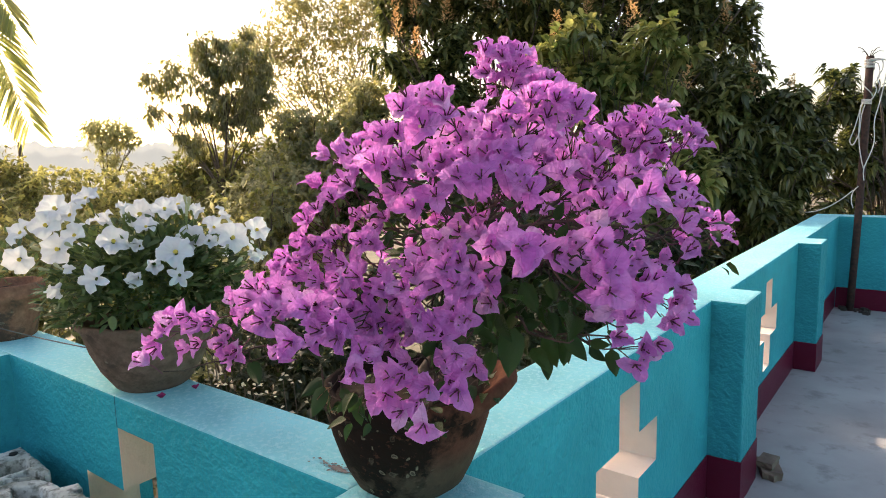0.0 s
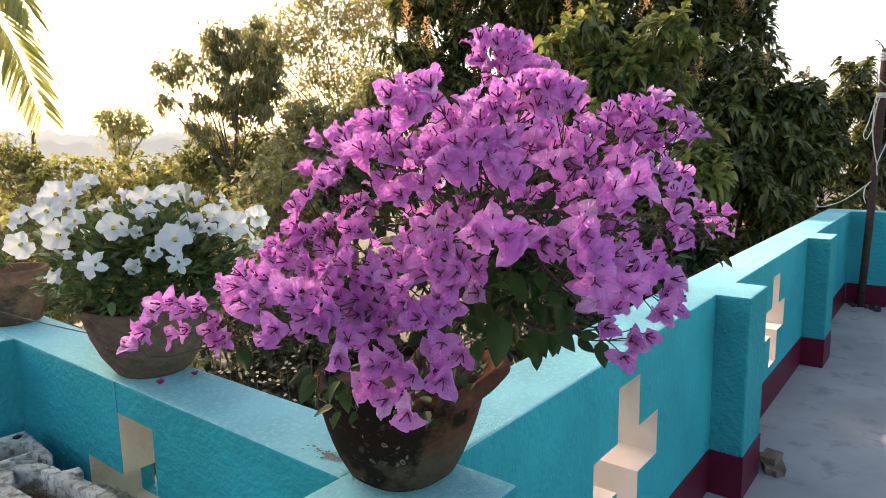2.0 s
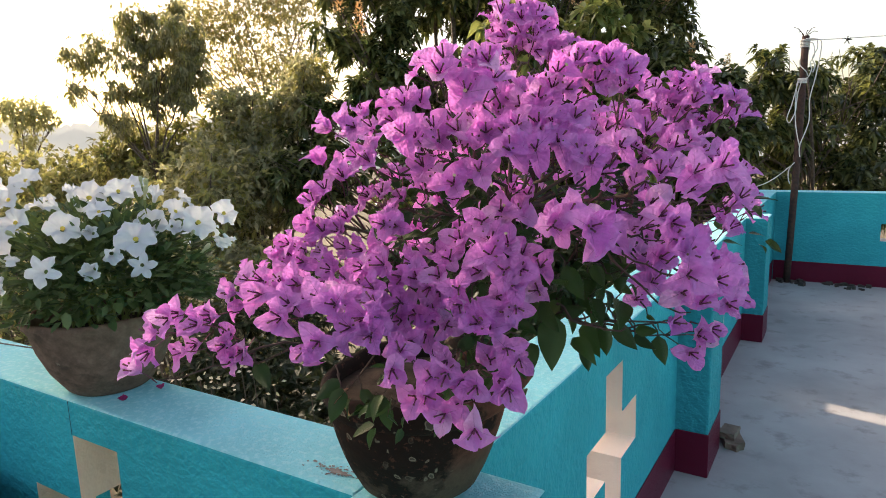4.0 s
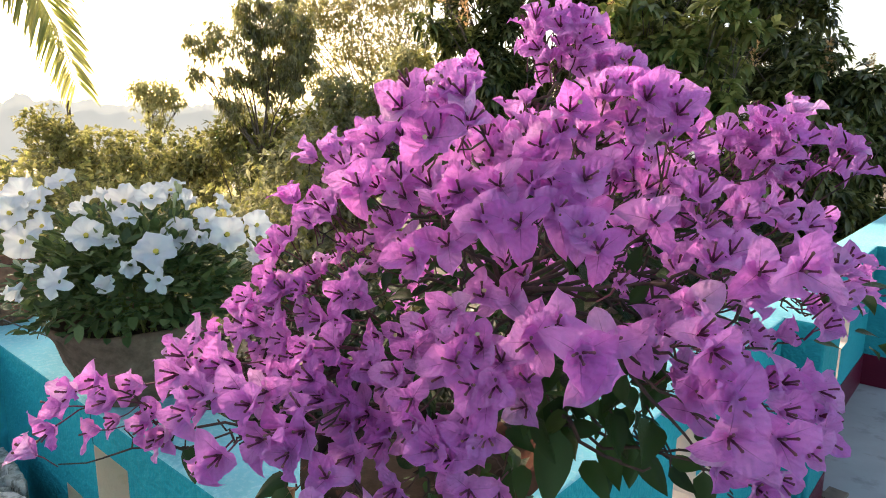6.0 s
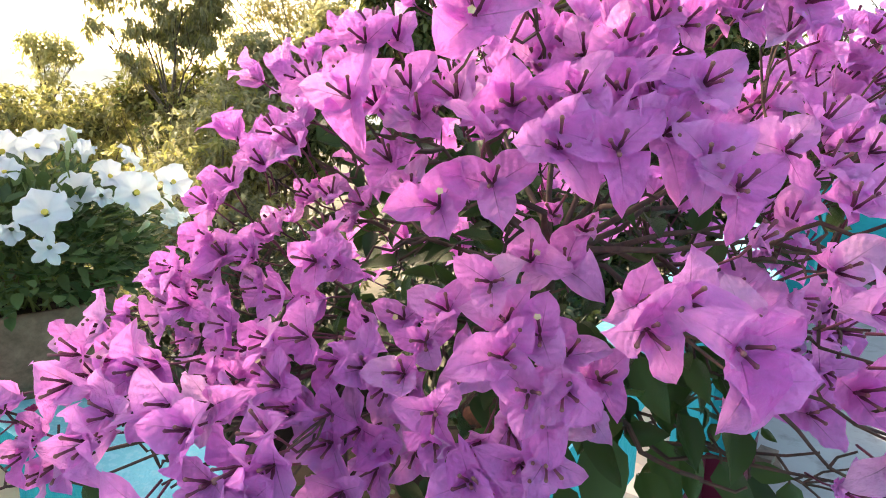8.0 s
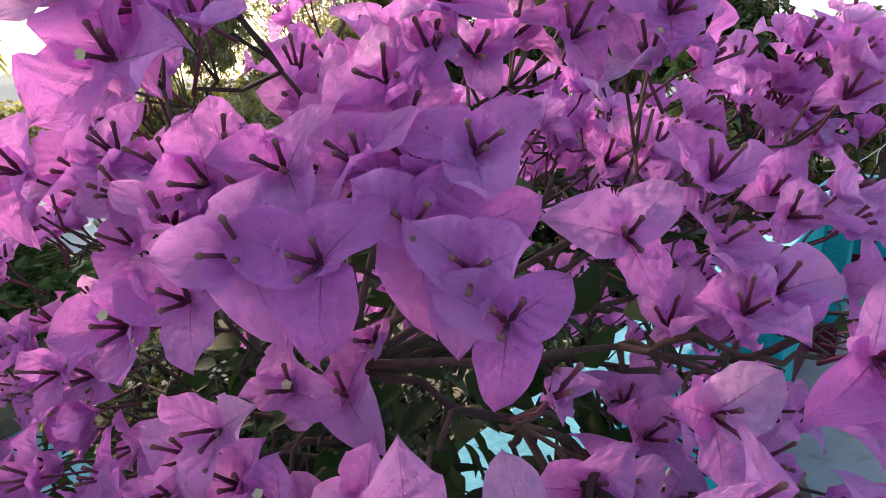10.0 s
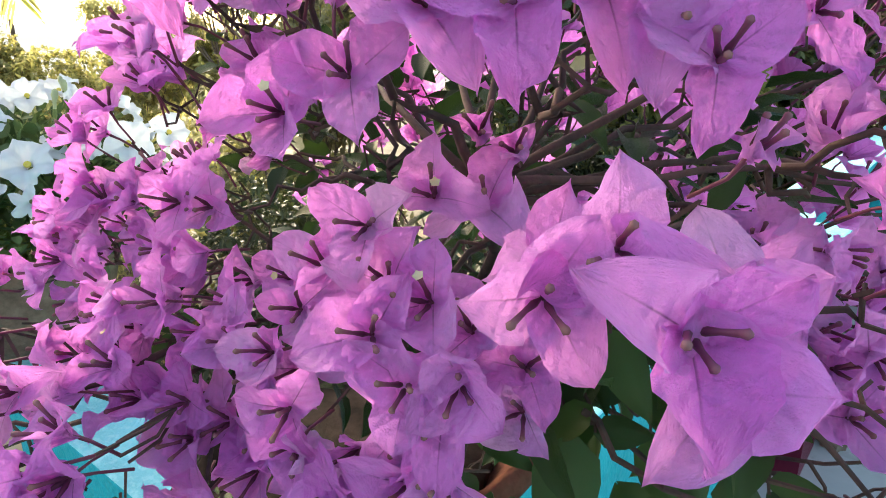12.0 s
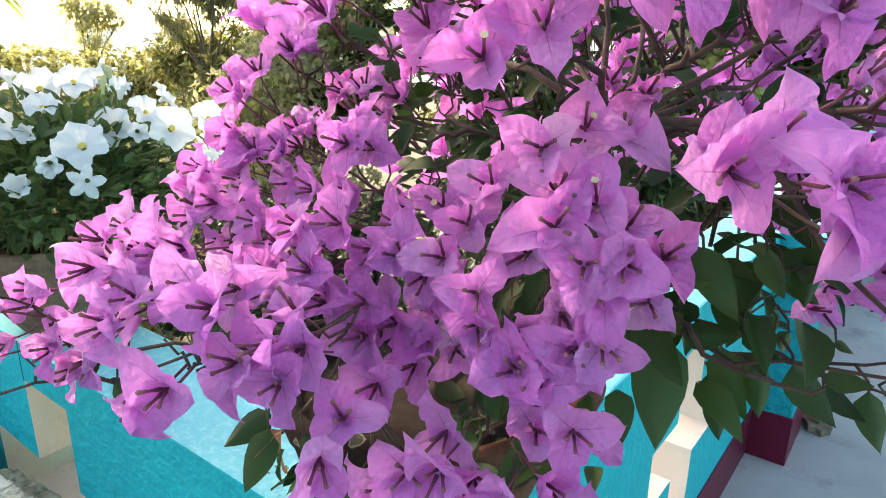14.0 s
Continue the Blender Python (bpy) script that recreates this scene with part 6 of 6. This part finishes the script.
PET_LEAF = [blade_mesh("leaf", blade(rb.uniform(0.5, 0.66), 0.2, 0.15, rb.uniform(0, 0.3), 0.05, 60 + k, 4, 4, 0.0, rb.uniform(0.0, 0.3)), LEAF_PET) for k in range(4)]
PET_SHAPES = [blade(rb.uniform(0.5, 0.66), 0.2, 0.15, rb.uniform(0, 0.3), 0.05, 70 + k, 4, 4, 0.0, 0.2) for k in range(4)]

BOWL = Vector((-1.632, 0.91, TOP))

def bowl_lip(w, r, z):
    if z > 0.17:
        r += 0.004 * math.sin(6 * w) * (z - 0.17) / 0.02
        pinch = math.exp(-((w + 2.2) / 0.3) ** 2)
        r, z = r + 0.02 * pinch, z - 0.008 * pinch
    return r, z


pet = thing("potted_petunia", "white petunias in a wide clay bowl on the parapet", "potted plant", BOWL)
part("bowl", lathe([(0.04, 0.001), (0.090, 0.0), (0.099, 0.007), (0.133, 0.058), (0.157, 0.115), (0.170, 0.165), (0.174, 0.174), (0.182, 0.186), (0.180, 0.2), (0.17, 0.2), (0.163, 0.18), (0.155, 0.15)], 48, 0.02, bowl_lip), CLAY_BOWL, pet, "dusty brown clay bowl", True)
part("soil", lathe([(0.02, 0.165), (0.1, 0.168), (0.165, 0.165), (0.16, 0.16)], 20, 0.05), SOIL, pet, "dark soil", True)
rp = random.Random(17)
PC = Vector((-1.64, 0.93, 1.12))
pet_ends = []


def petunia(x, y, z, size=0.043, kind=0, hang=0.0, face=0.75):
    p = Vector((x, y, z))
    axis = ((p - PC).normalized() + Vector((0.75, -0.55, 0)) * face + Vector((0, 0, 0.15 - hang)) + rvec(rp) * 0.27).normalized()
    fl = new("flower", COROLLA[kind])
    fl.parent = pet
    s = size * rp.uniform(0.92, 1.1)
    fl.matrix_basis = Matrix.Translation(-BOWL) @ flower_matrix(p, axis, rp.uniform(0, 6)) @ Matrix.Diagonal((s, s, s, 1))
    if kind == 0:
        new("throat", EYE_MESH).parent = fl
    new("calyx", CALYX).parent = fl
    pet_ends.append(p - axis * s * 1.6)


# open faces
petunia(-1.393, 0.872, 1.274, 0.045)
petunia(-1.389, 1.120, 1.303, 0.043)
petunia(-1.385, 1.038, 1.289, 0.043)
petunia(-1.633, 1.023, 1.380, 0.045)
petunia(-1.633, 0.909, 1.361, 0.047)
petunia(-1.469, 0.961, 1.292, 0.042)
petunia(-1.665, 0.616, 1.261, 0.042)
petunia(-1.630, 0.688, 1.283, 0.047)
petunia(-1.661, 0.706, 1.386, 0.042)
petunia(-1.659, 0.680, 1.346, 0.040)
petunia(-1.653, 0.734, 1.369, 0.042)
petunia(-1.700, 0.800, 1.410, 0.042, 0, -0.5, 0.3)
petunia(-1.560, 0.945, 1.372, 0.036)
petunia(-1.523, 0.785, 1.302, 0.042)
petunia(-1.455, 1.029, 1.317, 0.040)
petunia(-1.606, 0.722, 1.320, 0.038)
petunia(-1.524, 0.870, 1.333, 0.035)
petunia(-1.720, 0.640, 1.330, 0.042)
# starry ones hanging at the front
petunia(-1.444, 0.692, 1.227, 0.043, 1, 0.1)
petunia(-1.344, 0.851, 1.215, 0.036, 1, 0.35)
# side-on trumpets
petunia(-1.505, 1.006, 1.355, 0.038, 2, 0.3, 0.2)
petunia(-1.485, 0.826, 1.285, 0.036, 2, 0.5, 0.3)
petunia(-1.415, 0.985, 1.282, 0.036, 2, 0.4)
petunia(-1.420, 0.782, 1.212, 0.040, 2, 0.7)
petunia(-1.410, 0.825, 1.240, 0.038, 2, 0.6)
petunia(-1.537, 0.683, 1.243, 0.028, 2, 0.6)
petunia(-1.560, 0.655, 1.194, 0.036, 2, 1.2)
petunia(-1.395, 1.100, 1.228, 0.034, 2, 1.0)
petunia(-1.400, 1.128, 1.232, 0.030, 2, 1.1)
petunia(-1.574, 0.795, 1.347, 0.034, 2, 0.2)
petunia(-1.600, 0.850, 1.375, 0.030, 2, -0.3, 0.2)
# behind
petunia(-1.860, 0.900, 1.340, 0.043)
petunia(-1.720, 1.080, 1.360, 0.043)
petunia(-1.560, 1.130, 1.335, 0.040)
for k in range(5):
    w, e_ = rp.uniform(0.6, 3.4), rp.uniform(0.25, 1.2)
    d = Vector((math.cos(w) * math.cos(e_), math.sin(w) * math.cos(e_), math.sin(e_)))
    petunia(PC.x + d.x * 0.31, PC.y + d.y * 0.30, PC.z + 0.02 + d.z * 0.25, 0.038, rp.choice((0, 0, 2)))
BUD = small_mesh("bud", tube([(0, 0, -1.0), (0, 0, -0.6), (0, 0, -0.1), (0.03, 0, 0.25), (0.05, 0, 0.5), (0.05, 0, 0.62)], [0.06, 0.09, 0.11, 0.2, 0.17, 0.04], 8), PETUNIA_BUD)
for k in range(10):
    w, e_ = rp.uniform(-2.3, 1.2), rp.uniform(0.15, 1.25)
    d = Vector((math.cos(w) * math.cos(e_), math.sin(w) * math.cos(e_), math.sin(e_)))
    p = PC + Vector((d.x * 0.31, d.y * 0.30, 0.02 + d.z * 0.265))
    axis = (d + Vector((-0.2, -0.1, 0.4)) + rvec(rp) * 0.35).normalized()
    bud = new("bud", BUD)
    bud.parent = pet
    s = rp.uniform(0.022, 0.032)
    bud.matrix_basis = Matrix.Translation(-BOWL) @ flower_matrix(p, axis, 0.0) @ Matrix.Diagonal((s, s, s, 1))
    new("calyx", CALYX).parent = bud
    pet_ends.append(p - axis * s * 1.6)
for e in pet_ends:
    a = Vector((rp.gauss(0, 0.05), rp.gauss(0, 0.05), 0.165))
    part("stem", tube(curve(a, e - BOWL, (0, 0, 0.05), 6, 0.008), [0.003, 0.0028, 0.0025, 0.002, 0.0018, 0.0016], 5), STALK, pet)


def leaf_pose(c, centre, rnd, size, hang=0.1):
    d = (c - centre).normalized() + rvec(rnd) * 0.5
    d.z += 0.25 - hang
    d.normalize()
    side = d.cross(Vector((0, 0, 1)) + rvec(rnd) * 0.25).normalized()
    if d.cross(side).z < 0:
        side = -side
    return Matrix.Translation(c) @ Matrix((d, side, d.cross(side))).transposed().to_4x4() @ Matrix.Diagonal((size, size, size, 1))


pool = []
for k in range(4800):
    d = rvec(rp).normalized()
    if d.z < -0.25:
        continue
    q = rp.uniform(0.45, 0.98)
    c = PC + Vector((d.x * 0.29, d.y * 0.27, (d.z * 0.22 + 0.01))) * q
    if c.z < 1.085 and not (c.x - c.y < -2.62 and c.z > 1.03):
        continue
    pool.append((q - 0.3 * (d.x - d.y), Matrix.Translation(-BOWL) @ leaf_pose(c, PC, rp, rp.uniform(0.022, 0.042))))
pool.sort(key=lambda a: -a[0])
for q, m in pool[:280]:
    ob = new("leaf", rp.choice(PET_LEAF))
    ob.parent = pet
    ob.matrix_basis = m
batch_blades([(m, rp.randrange(4)) for q, m in pool[280:]], PET_SHAPES, "foliage", LEAF_PET, pet, "dense small green leaves")

# third pot further along the wall
POT3 = Vector((-2.60, 0.86, TOP))
red = thing("terracotta_pot", "old red terracotta pot with a small leafy plant", "potted plant", POT3)
part("pot", lathe([(0.03, 0.002), (0.084, 0.0), (0.09, 0.006), (0.106, 0.075), (0.118, 0.142), (0.128, 0.147), (0.133, 0.16), (0.132, 0.197), (0.126, 0.204), (0.118, 0.201), (0.114, 0.168)], 40, 0.015), CLAY_RED, red, "stained red terracotta pot", True)
part("soil", lathe([(0.02, 0.176), (0.07, 0.178), (0.116, 0.172), (0.114, 0.168)], 18, 0.05), SOIL, red, "dark soil", True)
for k in range(70):
    c = Vector((rp.gauss(0, 0.07), rp.gauss(0, 0.07), 0.20 + abs(rp.gauss(0, 0.06))))
    ob = new("leaf", rp.choice(PET_LEAF))
    ob.parent = red
    ob.matrix_basis = leaf_pose(c, Vector((0, 0, 0.17)), rp, rp.uniform(0.03, 0.045))

# cord lying between the pots, bits fallen on the wall
cord = part("cord", tube(curve((-2.72, 0.72, TOP + 0.1), (-1.83, 0.90, TOP + 0.055), (0, 0, -0.012), 12), 0.0022, 5), DARKWIRE, None)
tagged(cord, "thin dark wire strung between the pots", "wire")


def fallen(x, y, turn, size, label):
    t = thing("fallen_flower", label, "fallen flower", (x, y, TOP + 0.004), "flowers fallen on the wall")
    for k in range(3):
        b = new("bract", FALLEN_MESH)
        b.parent = t
        b.matrix_basis = Matrix.Rotation(turn + 2.1 * k, 4, "Z") @ Matrix.Rotation(-0.25, 4, "Y") @ Matrix.Diagonal((size, size, size, 1))
    return t


fallen(-1.482, 0.850, 0.4, 0.016, "withered magenta flower fallen on the parapet")
fallen(-1.468, 0.940, 1.9, 0.015, "withered dark flower fallen on the parapet")
for k, (x, y) in enumerate(((-1.78, 0.625), (-1.70, 0.64), (-1.635, 0.655), (-1.60, 0.63), (-1.52, 0.66))):
    f = fallen(x, y, k, 0.015, "magenta flower fallen on the planter soil")
    f.location.z = 0.538
